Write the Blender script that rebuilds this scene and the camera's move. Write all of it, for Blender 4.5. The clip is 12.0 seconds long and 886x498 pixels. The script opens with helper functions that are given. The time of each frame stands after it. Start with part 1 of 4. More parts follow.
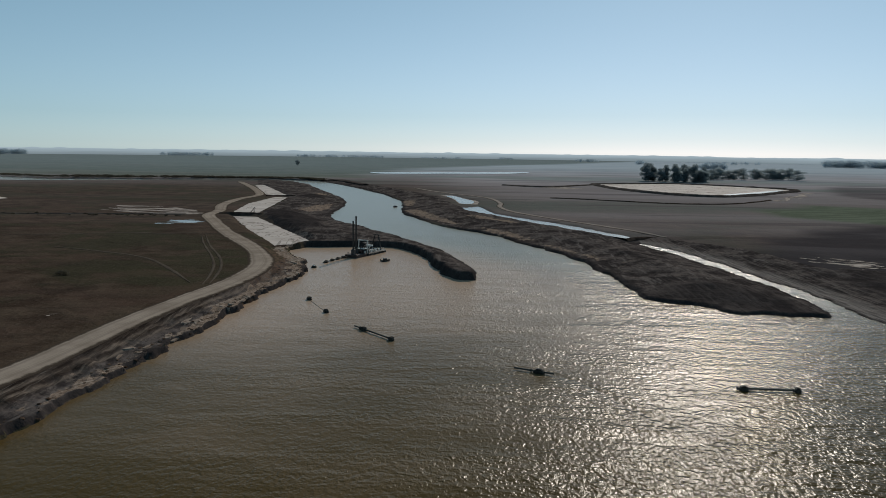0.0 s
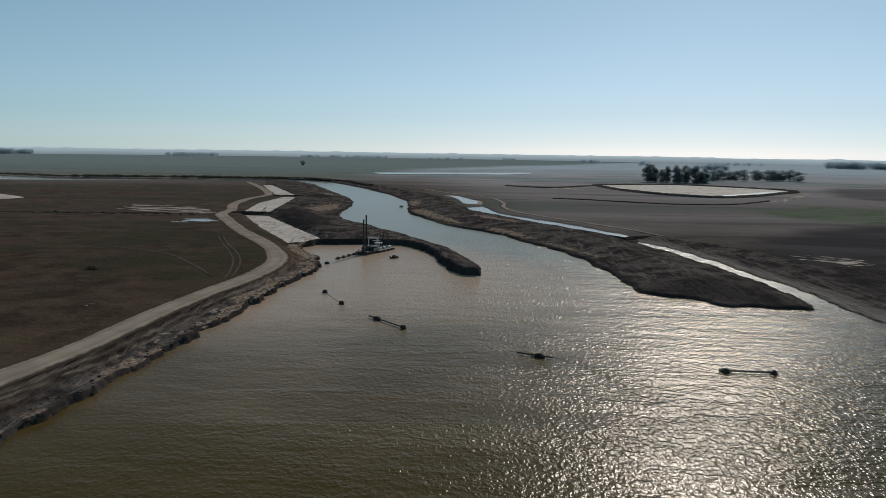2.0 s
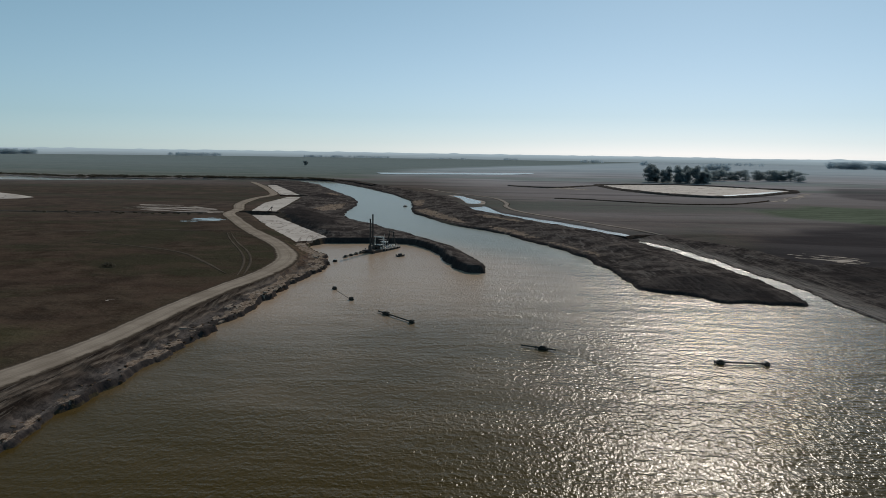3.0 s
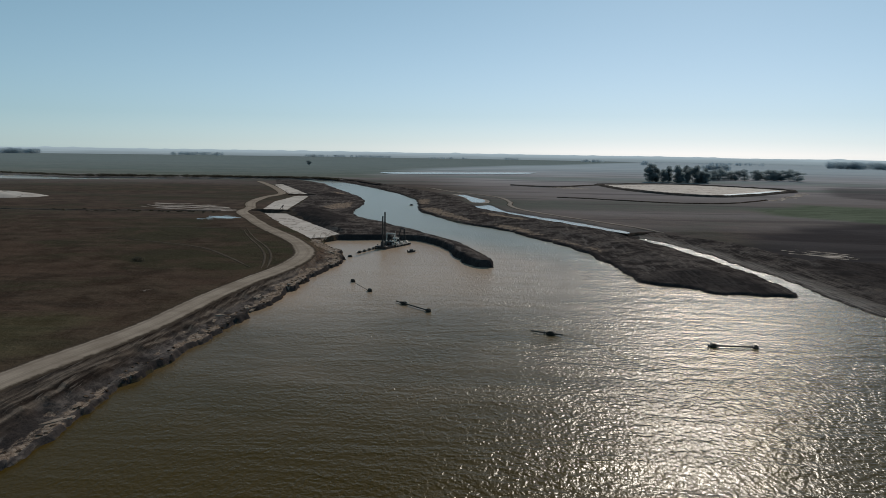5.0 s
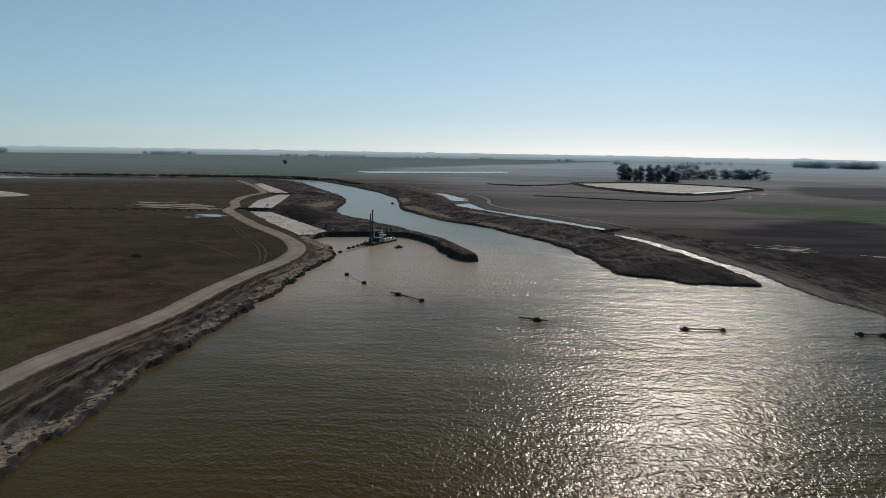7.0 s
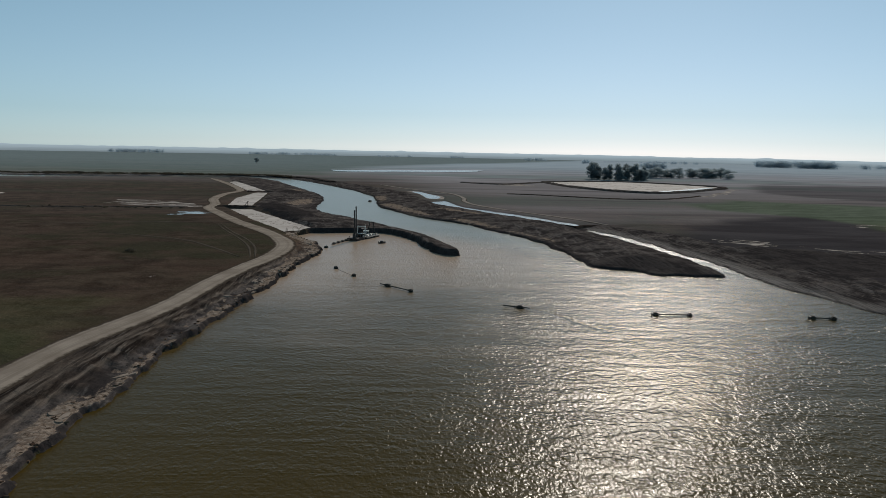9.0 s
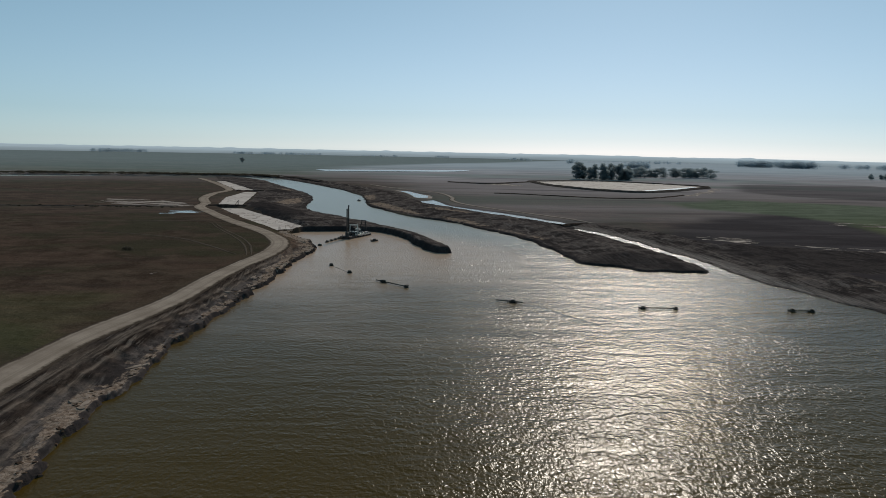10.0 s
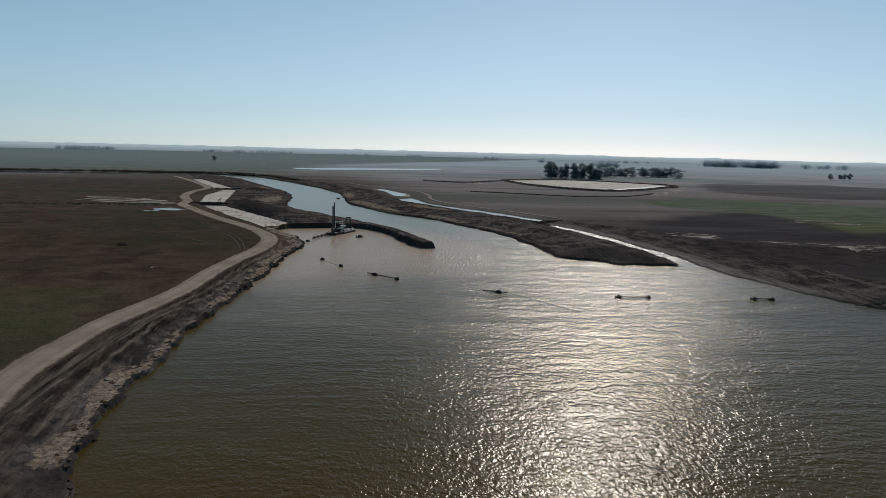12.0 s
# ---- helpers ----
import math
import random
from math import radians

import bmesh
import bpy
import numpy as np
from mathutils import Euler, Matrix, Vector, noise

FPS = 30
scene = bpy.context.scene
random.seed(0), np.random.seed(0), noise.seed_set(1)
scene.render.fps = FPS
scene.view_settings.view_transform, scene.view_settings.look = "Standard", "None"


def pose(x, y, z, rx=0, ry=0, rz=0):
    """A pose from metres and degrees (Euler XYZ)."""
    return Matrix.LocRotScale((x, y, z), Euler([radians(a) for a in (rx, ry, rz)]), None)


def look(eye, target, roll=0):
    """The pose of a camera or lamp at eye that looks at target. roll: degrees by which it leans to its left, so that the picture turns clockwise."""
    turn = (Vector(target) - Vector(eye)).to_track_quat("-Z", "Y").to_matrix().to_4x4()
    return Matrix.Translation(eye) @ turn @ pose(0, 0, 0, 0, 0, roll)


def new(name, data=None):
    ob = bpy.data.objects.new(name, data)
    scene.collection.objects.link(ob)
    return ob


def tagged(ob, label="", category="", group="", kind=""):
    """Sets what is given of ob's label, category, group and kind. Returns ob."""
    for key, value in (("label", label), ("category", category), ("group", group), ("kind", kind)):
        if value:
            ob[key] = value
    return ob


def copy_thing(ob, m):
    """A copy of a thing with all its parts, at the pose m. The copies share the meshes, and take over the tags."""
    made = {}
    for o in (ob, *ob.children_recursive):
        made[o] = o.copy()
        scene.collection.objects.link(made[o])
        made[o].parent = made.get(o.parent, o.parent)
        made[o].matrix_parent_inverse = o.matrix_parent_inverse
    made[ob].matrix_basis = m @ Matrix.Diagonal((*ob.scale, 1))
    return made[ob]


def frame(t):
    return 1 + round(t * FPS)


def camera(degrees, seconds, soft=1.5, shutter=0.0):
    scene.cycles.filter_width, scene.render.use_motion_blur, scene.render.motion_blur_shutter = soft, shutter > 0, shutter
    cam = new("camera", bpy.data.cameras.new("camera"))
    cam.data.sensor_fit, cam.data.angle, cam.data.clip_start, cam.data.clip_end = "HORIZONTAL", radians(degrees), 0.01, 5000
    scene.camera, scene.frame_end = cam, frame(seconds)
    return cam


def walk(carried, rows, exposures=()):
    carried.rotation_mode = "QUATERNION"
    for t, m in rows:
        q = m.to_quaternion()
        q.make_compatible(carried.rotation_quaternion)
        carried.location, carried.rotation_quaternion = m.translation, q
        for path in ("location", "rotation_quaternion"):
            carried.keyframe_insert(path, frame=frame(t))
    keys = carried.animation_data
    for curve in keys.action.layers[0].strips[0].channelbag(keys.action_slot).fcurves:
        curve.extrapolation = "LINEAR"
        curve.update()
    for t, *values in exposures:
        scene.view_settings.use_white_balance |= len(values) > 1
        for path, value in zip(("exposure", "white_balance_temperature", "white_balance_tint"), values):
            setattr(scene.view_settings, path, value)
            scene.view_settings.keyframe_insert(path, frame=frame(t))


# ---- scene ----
cam = camera(65.39, 12.0, soft=0.75)
PATH = [
    (0.0, 0.00, 0.00, 42.00, 81.856, -0.808, 0.000),
    (1.0, -0.62, -6.26, 42.19, 81.887, -0.870, 0.117),
    (2.0, -1.28, -12.93, 42.62, 81.889, -0.899, 0.272),
    (3.0, -2.60, -19.69, 42.91, 81.894, -0.905, 0.405),
    (5.0, -6.27, -33.31, 43.29, 81.854, -0.941, 0.447),
    (5.5, -7.40, -36.63, 43.35, 81.854, -0.918, 0.223),
    (6.0, -8.67, -39.76, 43.38, 81.839, -0.957, -0.409),
    (7.0, -11.41, -46.41, 43.45, 81.835, -0.977, -1.711),
    (9.0, -17.22, -58.87, 43.52, 81.778, -1.160, -4.205),
    (10.0, -20.69, -65.13, 43.48, 81.780, -1.207, -5.461),
    (11.0, -24.17, -71.32, 43.68, 81.772, -1.344, -6.678),
    (12.0, -27.88, -77.63, 43.68, 81.739, -1.440, -7.873),
]
walk(cam, [(t, pose(x, y, z, rx, ry, rz)) for t, x, y, z, rx, ry, rz in PATH])

# ---- world, sun, exposure ----
SUN_AZ, SUN_EL = 21.1, 29.5          # degrees right of +y, degrees up
scene.view_settings.exposure = 0.0
world = bpy.data.worlds.new("sky")
scene.world = world
world.use_nodes = True
wn = world.node_tree
sky = wn.nodes.new("ShaderNodeTexSky")
sky.sky_type, sky.sun_disc = "NISHITA", False
sky.sun_elevation, sky.sun_rotation = radians(SUN_EL), radians(SUN_AZ)
sky.altitude, sky.air_density, sky.dust_density, sky.ozone_density = 0.0, 0.8, 0.12, 2.5
wn.nodes["Background"].inputs["Strength"].default_value = 0.0715
soften = wn.nodes.new("ShaderNodeHueSaturation")
soften.inputs["Saturation"].default_value = 0.5
split, join = wn.nodes.new("ShaderNodeSeparateColor"), wn.nodes.new("ShaderNodeCombineColor")
wn.links.new(sky.outputs["Color"], soften.inputs["Color"])
wn.links.new(soften.outputs["Color"], split.inputs["Color"])
for channel, gain, power in (("Red", 0.59, 1.12), ("Green", 1.31, 0.85), ("Blue", 1.465, 0.85)):
    bend, scale = wn.nodes.new("ShaderNodeMath"), wn.nodes.new("ShaderNodeMath")
    bend.operation, scale.operation = "POWER", "MULTIPLY"
    bend.inputs[1].default_value, scale.inputs[1].default_value = power, gain
    wn.links.new(split.outputs[channel], bend.inputs[0])
    wn.links.new(bend.outputs["Value"], scale.inputs[0])
    wn.links.new(scale.outputs["Value"], join.inputs[channel])
wn.links.new(join.outputs["Color"], wn.nodes["Background"].inputs["Color"])
sun_data = bpy.data.lights.new("sun", "SUN")
sun_data.energy, sun_data.angle, sun_data.color = 2.9, radians(0.53), (1.0, 0.90, 0.775)
sun = new("sun", sun_data)
sun_dir = Vector((math.sin(radians(SUN_AZ)) * math.cos(radians(SUN_EL)), math.cos(radians(SUN_AZ)) * math.cos(radians(SUN_EL)), math.sin(radians(SUN_EL))))
sun.matrix_world = look(sun_dir * 500, (0, 0, 0))


# ---- materials ----
class Mat:
    """A small builder for node materials."""

    def __init__(self, name):
        self.m = bpy.data.materials.new(name)
        self.m.use_nodes = True
        self.t = self.m.node_tree
        self.b = self.t.nodes["Principled BSDF"]
        self.co = self.t.nodes.new("ShaderNodeTexCoord").outputs["Object"]

    def put(self, socket, value):
        if isinstance(value, bpy.types.NodeSocket):
            self.t.links.new(value, socket)
        elif isinstance(value, tuple) and len(value) == 3 and len(socket.default_value) == 4:
            socket.default_value = (*value, 1)
        else:
            socket.default_value = value

    def scaled(self, sx, sy, sz, turn=0.0):
        n = self.t.nodes.new("ShaderNodeMapping")
        n.inputs["Scale"].default_value = (sx, sy, sz)
        n.inputs["Rotation"].default_value = (0, 0, radians(turn))
        self.t.links.new(self.co, n.inputs["Vector"])
        return n.outputs["Vector"]

    def noise(self, scale, detail=4, rough=0.55, vec=None, warp=0.0):
        n = self.t.nodes.new("ShaderNodeTexNoise")
        n.inputs["Scale"].default_value, n.inputs["Detail"].default_value = scale, detail
        n.inputs["Roughness"].default_value, n.inputs["Distortion"].default_value = rough, warp
        self.t.links.new(vec or self.co, n.inputs["Vector"])
        return n.outputs["Fac"]

    def voronoi(self, scale, feature="DISTANCE_TO_EDGE", vec=None):
        n = self.t.nodes.new("ShaderNodeTexVoronoi")
        n.feature = feature
        n.inputs["Scale"].default_value = scale
        self.t.links.new(vec or self.co, n.inputs["Vector"])
        return n.outputs["Distance"]

    def ramp(self, fac, lo, hi, a=0.0, b=1.0):
        n = self.t.nodes.new("ShaderNodeMapRange")
        n.interpolation_type = "SMOOTHSTEP"
        for k, value in zip(("From Min", "From Max", "To Min", "To Max"), (lo, hi, a, b)):
            n.inputs[k].default_value = value
        self.t.links.new(fac, n.inputs["Value"])
        return n.outputs["Result"]

    def mix(self, fac, a, b):
        n = self.t.nodes.new("ShaderNodeMix")
        n.data_type = "RGBA"
        self.put(n.inputs["Factor"], fac)
        self.put(n.inputs["A"], a)
        self.put(n.inputs["B"], b)
        return n.outputs["Result"]

    def math(self, op, a, b=0.0):
        n = self.t.nodes.new("ShaderNodeMath")
        n.operation = op
        self.put(n.inputs[0], a)
        self.put(n.inputs[1], b)
        return n.outputs["Value"]

    def attr(self, name):
        n = self.t.nodes.new("ShaderNodeAttribute")
        n.attribute_name = name
        s = self.t.nodes.new("ShaderNodeSeparateColor")
        self.t.links.new(n.outputs["Color"], s.inputs["Color"])
        return s.outputs["Red"], s.outputs["Green"], s.outputs["Blue"]

    def bump(self, height, strength, distance, under=None):
        n = self.t.nodes.new("ShaderNodeBump")
        n.inputs["Strength"].default_value, n.inputs["Distance"].default_value = strength, distance
        self.t.links.new(height, n.inputs["Height"])
        if under is not None:
            self.t.links.new(under, n.inputs["Normal"])
        return n.outputs["Normal"]

    def done(self, color, rough, normal=None, metallic=0.0, spec=0.5):
        self.put(self.b.inputs["Base Color"], color)
        self.put(self.b.inputs["Roughness"], rough)
        self.put(self.b.inputs["Metallic"], metallic)
        self.put(self.b.inputs["Specular IOR Level"], spec)
        if normal is not None:
            self.put(self.b.inputs["Normal"], normal)
        return self.m


def ground_material():
    m = Mat("ground")
    mud, green, tan = m.attr("cover")
    plough, pale, heap = m.attr("fields")
    big, mid, fine = m.noise(0.012, 5, 0.6, None, 0.5), m.noise(0.09, 7, 0.66), m.noise(1.1, 7, 0.7)
    streak = m.noise(0.03, 6, 0.62, m.scaled(1.0, 4.5, 1.0, 12), 0.8)
    patch = m.noise(0.035, 6, 0.6, None, 0.6)
    grass = m.mix(m.ramp(mid, 0.38, 0.62), (0.0414, 0.0284, 0.0216), (0.0756, 0.0544, 0.0405))
    grass = m.mix(m.ramp(big, 0.48, 0.56, 0.0, 0.85), grass, (0.0431, 0.0400, 0.0256))
    grass = m.mix(m.ramp(patch, 0.46, 0.62, 0.0, 0.6), grass, (0.0792, 0.0522, 0.0405))
    grass = m.mix(m.ramp(streak, 0.46, 0.66, 0.0, 0.4), grass, (0.0297, 0.0234, 0.0203))
    grass = m.mix(m.ramp(fine, 0.50, 0.66, 0.0, 0.28), grass, (0.1172, 0.0956, 0.0740))
    # ground tones for the distance, greyed and paled as painted haze
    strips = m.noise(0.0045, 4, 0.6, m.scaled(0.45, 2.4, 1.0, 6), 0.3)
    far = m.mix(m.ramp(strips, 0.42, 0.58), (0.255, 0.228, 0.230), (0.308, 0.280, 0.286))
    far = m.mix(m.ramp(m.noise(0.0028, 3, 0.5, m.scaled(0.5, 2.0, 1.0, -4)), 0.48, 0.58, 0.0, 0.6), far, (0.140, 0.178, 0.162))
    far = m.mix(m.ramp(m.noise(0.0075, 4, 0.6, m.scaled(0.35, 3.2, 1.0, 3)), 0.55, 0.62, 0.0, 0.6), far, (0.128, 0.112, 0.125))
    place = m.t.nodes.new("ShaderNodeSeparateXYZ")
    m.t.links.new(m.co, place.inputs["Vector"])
    # pale blue-grey over the far plain: haze put into the ground colour
    haze_tone = m.mix(m.ramp(strips, 0.40, 0.60), (0.335, 0.380, 0.420), (0.375, 0.420, 0.460))
    far = m.mix(m.ramp(m.math("ADD", place.outputs["Y"], m.math("MULTIPLY", big, 700)), 1050, 2300), far, haze_tone)
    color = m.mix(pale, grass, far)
    color = m.mix(plough, color, m.mix(m.ramp(m.noise(0.02, 6, 0.6, m.scaled(0.6, 2.0, 1, 5), 0.5), 0.38, 0.62), (0.041, 0.0365, 0.0395), (0.066, 0.0590, 0.0620)))
    field = m.mix(m.ramp(streak, 0.45, 0.55), (0.080, 0.090, 0.034), (0.112, 0.122, 0.054))
    # farther green turns paler and bluer: haze mixed into its colour
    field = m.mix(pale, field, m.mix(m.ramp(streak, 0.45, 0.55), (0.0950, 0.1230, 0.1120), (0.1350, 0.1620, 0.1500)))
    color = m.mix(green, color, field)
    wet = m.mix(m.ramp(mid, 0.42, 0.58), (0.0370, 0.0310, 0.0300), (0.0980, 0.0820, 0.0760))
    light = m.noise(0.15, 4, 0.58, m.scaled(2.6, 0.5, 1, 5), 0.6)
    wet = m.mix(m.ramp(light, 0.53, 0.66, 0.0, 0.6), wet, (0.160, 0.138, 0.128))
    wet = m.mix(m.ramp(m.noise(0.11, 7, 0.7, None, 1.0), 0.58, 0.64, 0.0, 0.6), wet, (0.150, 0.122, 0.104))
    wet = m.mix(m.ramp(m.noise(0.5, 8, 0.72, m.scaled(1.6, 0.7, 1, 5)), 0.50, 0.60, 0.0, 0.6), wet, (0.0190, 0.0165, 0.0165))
    # heap darkens spoil and dark patches, and paints shade on bank faces
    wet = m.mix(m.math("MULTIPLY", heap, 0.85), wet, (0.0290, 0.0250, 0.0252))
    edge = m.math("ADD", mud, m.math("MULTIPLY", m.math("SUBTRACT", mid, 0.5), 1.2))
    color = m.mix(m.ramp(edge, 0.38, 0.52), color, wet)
    rut, churned, furrowed = m.attr("wear")
    verge = m.t.nodes.new("ShaderNodeAttribute")
    verge.attribute_name = "fields"
    trod = m.noise(0.30, 6, 0.62, m.scaled(2.0, 0.28, 1.0, -6), 0.5)
    trod = m.mix(m.ramp(trod, 0.40, 0.66), (0.0204, 0.0153, 0.0132), (0.0748, 0.0578, 0.0476))
    scrape = m.noise(0.55, 6, 0.65, m.scaled(2.6, 0.16, 1.0, -6), 0.3)
    trod = m.mix(m.ramp(scrape, 0.57, 0.66, 0.0, 0.65), trod, (0.150, 0.126, 0.110))
    color = m.mix(m.math("MULTIPLY", m.math("SUBTRACT", 1.0, verge.outputs["Alpha"]), m.ramp(mid, 0.3, 0.55, 0.5, 1.0)), color, trod)
    color = m.mix(m.math("MULTIPLY", rut, m.ramp(scrape, 0.40, 0.60, 0.2, 0.8)), color, (0.160, 0.128, 0.106))
    color = m.mix(m.math("MULTIPLY", churned, m.ramp(m.noise(0.8, 6, 0.65), 0.40, 0.58)), color, (0.098, 0.066, 0.050))
    lines = m.noise(0.15, 3, 0.6, m.scaled(6.5, 0.22, 1, -5), 0.15)
    color = m.mix(m.math("MULTIPLY", furrowed, m.ramp(lines, 0.50, 0.64, 0.0, 0.6)), color, (0.150, 0.128, 0.116))
    color = m.mix(m.math("MULTIPLY", furrowed, m.ramp(lines, 0.36, 0.46, 0.7, 0.0)), color, (0.020, 0.0175, 0.0175))
    dry = m.mix(m.ramp(fine, 0.42, 0.58), (0.150, 0.1080, 0.0830), (0.270, 0.2110, 0.1700))
    crack = m.voronoi(0.95, "DISTANCE_TO_EDGE", m.scaled(1.0, 0.55, 1.0, 8))
    dry = m.mix(m.ramp(m.math("ADD", crack, m.math("MULTIPLY", fine, 0.10)), 0.06, 0.10, 0.4, 0.0), dry, (0.0253, 0.0195, 0.0161))
    edge = m.math("ADD", tan, m.math("MULTIPLY", m.math("SUBTRACT", m.noise(0.30, 7, 0.68, m.scaled(1.5, 0.7, 1.0, -6)), 0.5), 1.9))
    color = m.mix(m.ramp(edge, 0.46, 0.70), color, dry)
    shelf = m.t.nodes.new("ShaderNodeAttribute")
    shelf.attribute_name = "cover"
    color = m.mix(m.math("MULTIPLY", m.math("SUBTRACT", 1.0, shelf.outputs["Alpha"]), m.ramp(scrape, 0.42, 0.58, 0.35, 1.0)), color, (0.205, 0.180, 0.165))
    n = m.bump(mid, 0.8, 1.5)
    n = m.bump(fine, 0.8, 0.17, n)
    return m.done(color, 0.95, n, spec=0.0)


def water_material(name, deep, silty, river, rough, wave, ior):
    m = Mat(name)
    wind = 24.0
    lift, plume, upstream = m.attr("flow")
    stir = m.noise(0.05, 5, 0.6, m.scaled(0.6, 1.6, 1, wind), 0.8)
    color = m.mix(m.ramp(m.math("ADD", plume, m.math("MULTIPLY", m.math("SUBTRACT", stir, 0.5), 0.35)), 0.0, 1.0), deep, silty)
    color = m.mix(upstream, color, river)
    gust = m.ramp(m.noise(0.03, 5, 0.62, m.scaled(0.5, 2.6, 1, wind), 0.6), 0.36, 0.64, 0.72, 1.14)
    lift = m.math("MULTIPLY", lift, gust)
    n = None
    for sx, sy, tall, turn in ((0.16, 0.30, 0.25, wind), (0.95, 0.92, 0.205, wind - 8), (2.10, 1.40, 0.10, 6), (3.60, 2.20, 0.046, -9)):
        waves = m.noise(1.0, 1.0, 0.5, m.scaled(sx, sy, 1, turn), 0.2)
        n = m.bump(m.math("MULTIPLY", waves, lift), 1.0, tall * wave, n)
    m.b.inputs["IOR"].default_value = ior
    return m.done(color, rough, n)


def plain_material(name, a, b, scale, rough=0.6, metallic=0.0, bumps=0.02, spec=0.5):
    m = Mat(name)
    f, g = m.noise(scale, 5, 0.6), m.noise(scale * 7, 4, 0.6)
    color = m.mix(m.ramp(f, 0.35, 0.68), a, b)
    return m.done(color, m.ramp(g, 0.2, 0.8, max(rough - 0.12, 0.05), min(rough + 0.12, 1.0)), m.bump(g, 0.4, bumps), metallic, spec)


def road_material(name, a, b, worn, broken=0.2, rim_color=(0.036, 0.027, 0.020)):
    m = Mat(name)
    across, _, _ = m.attr("across")
    mid, fine = m.noise(0.12, 6, 0.6), m.noise(2.0, 6, 0.7)
    color = m.mix(m.ramp(mid, 0.3, 0.7), a, b)
    lane = m.t.nodes.new("ShaderNodeTexNoise")
    lane.noise_dimensions = "1D"
    lane.inputs["Scale"].default_value, lane.inputs["Detail"].default_value = 7.0, 3
    m.t.links.new(across, lane.inputs["W"])
    color = m.mix(m.ramp(lane.outputs["Fac"], 0.44, 0.64, 0.0, 0.45), color, worn)
    color = m.mix(m.ramp(fine, 0.5, 0.78, 0.0, 0.5), color, worn)
    rim = m.math("ADD", m.math("ABSOLUTE", m.math("SUBTRACT", across, 0.5)), m.math("MULTIPLY", m.math("SUBTRACT", m.noise(0.4, 6, 0.7), 0.5), broken))
    color = m.mix(m.ramp(rim, 0.33, 0.44), color, rim_color)
    return m.done(color, 0.95, m.bump(fine, 0.5, 0.08), spec=0.0)


def sand_material():
    m = Mat("dry_silt")
    mid, fine = m.noise(0.06, 6, 0.6, None, 0.8), m.noise(0.8, 6, 0.65)
    color = m.mix(m.ramp(mid, 0.3, 0.7), (0.400, 0.340, 0.305), (0.540, 0.480, 0.440))
    color = m.mix(m.ramp(fine, 0.5, 0.8, 0.0, 0.4), color, (0.24, 0.188, 0.155))
    color = m.mix(m.ramp(m.math("ABSOLUTE", m.math("SUBTRACT", m.noise(0.03, 4, 0.55, m.scaled(1.6, 0.6, 1, 25), 0.6), 0.5)), 0.004, 0.014, 0.5, 0.0), color, (0.085, 0.065, 0.053))
    return m.done(color, 0.85, m.bump(mid, 0.4, 0.3), spec=0.03)


def thin_silt_material():
    m = Mat("thin_silt")
    streak = m.noise(0.10, 7, 0.66, m.scaled(0.7, 2.2, 1, -12), 0.8)
    color = m.mix(m.ramp(streak, 0.40, 0.60), (0.105, 0.084, 0.073), (0.380, 0.322, 0.285))
    return m.done(color, 0.9, m.bump(streak, 0.4, 0.2), spec=0.02)


def leaf_material(name, a, b):
    m = Mat(name)
    n = m.t.nodes.new("ShaderNodeNewGeometry")
    color = m.mix(n.outputs["Random Per Island"], a, b)
    glow = m.t.nodes.new("ShaderNodeBsdfTranslucent")
    both = m.t.nodes.new("ShaderNodeMixShader")
    both.inputs["Fac"].default_value = 0.75
    m.t.links.new(color, glow.inputs["Color"])
    m.t.links.new(m.b.outputs["BSDF"], both.inputs[1])
    m.t.links.new(glow.outputs["BSDF"], both.inputs[2])
    m.t.links.new(both.outputs["Shader"], m.t.nodes["Material Output"].inputs["Surface"])
    return m.done(color, 0.8, spec=0.0)


def pond_material():
    m = Mat("still_water")
    color = m.mix(m.ramp(m.noise(0.05, 5, 0.6), 0.4, 0.6), (0.20, 0.172, 0.145), (0.24, 0.205, 0.17))
    m.b.inputs["IOR"].default_value = 1.25
    return m.done(color, 0.2, m.bump(m.noise(0.9, 2, 0.5), 1.0, 0.025))


GROUND, SILT, THIN_SILT = ground_material(), sand_material(), thin_silt_material()
ROAD = road_material("gravel_road", (0.225, 0.181, 0.147), (0.320, 0.264, 0.218), (0.150, 0.118, 0.094), 0.26, (0.060, 0.046, 0.036))
WATER = water_material("silty_water", (0.058, 0.0375, 0.0085), (0.360, 0.2600, 0.1860), (0.215, 0.2050, 0.1650), 0.225, 1.0, 1.115)
PONDWATER = pond_material()
TRACK = road_material("worn_track", (0.215, 0.182, 0.158), (0.320, 0.275, 0.242), (0.130, 0.107, 0.092))
RUT = road_material("faint_ruts", (0.070, 0.056, 0.045), (0.104, 0.085, 0.069), (0.062, 0.050, 0.041), 1.0, (0.056, 0.045, 0.036))
EARTH = plain_material("turned_earth", (0.029, 0.0215, 0.0180), (0.066, 0.049, 0.040), 0.3, 0.95, bumps=0.2, spec=0.0)
DIKE = plain_material("dry_earth", (0.050, 0.042, 0.038), (0.100, 0.083, 0.074), 0.12, 0.95, bumps=0.2, spec=0.0)
CLOD = plain_material("dry_clods", (0.050, 0.032, 0.023), (0.13, 0.090, 0.066), 0.25, 0.95, bumps=0.1, spec=0.0)
CRUST = plain_material("pale_crust", (0.165, 0.126, 0.100), (0.300, 0.242, 0.200), 0.5, 0.9, bumps=0.06, spec=0.02)
# leaf tones lightened and blued to paint haze over the distant trees
LEAF = leaf_material("hazed_eucalyptus_leaves", (0.190, 0.235, 0.250), (0.270, 0.320, 0.340))
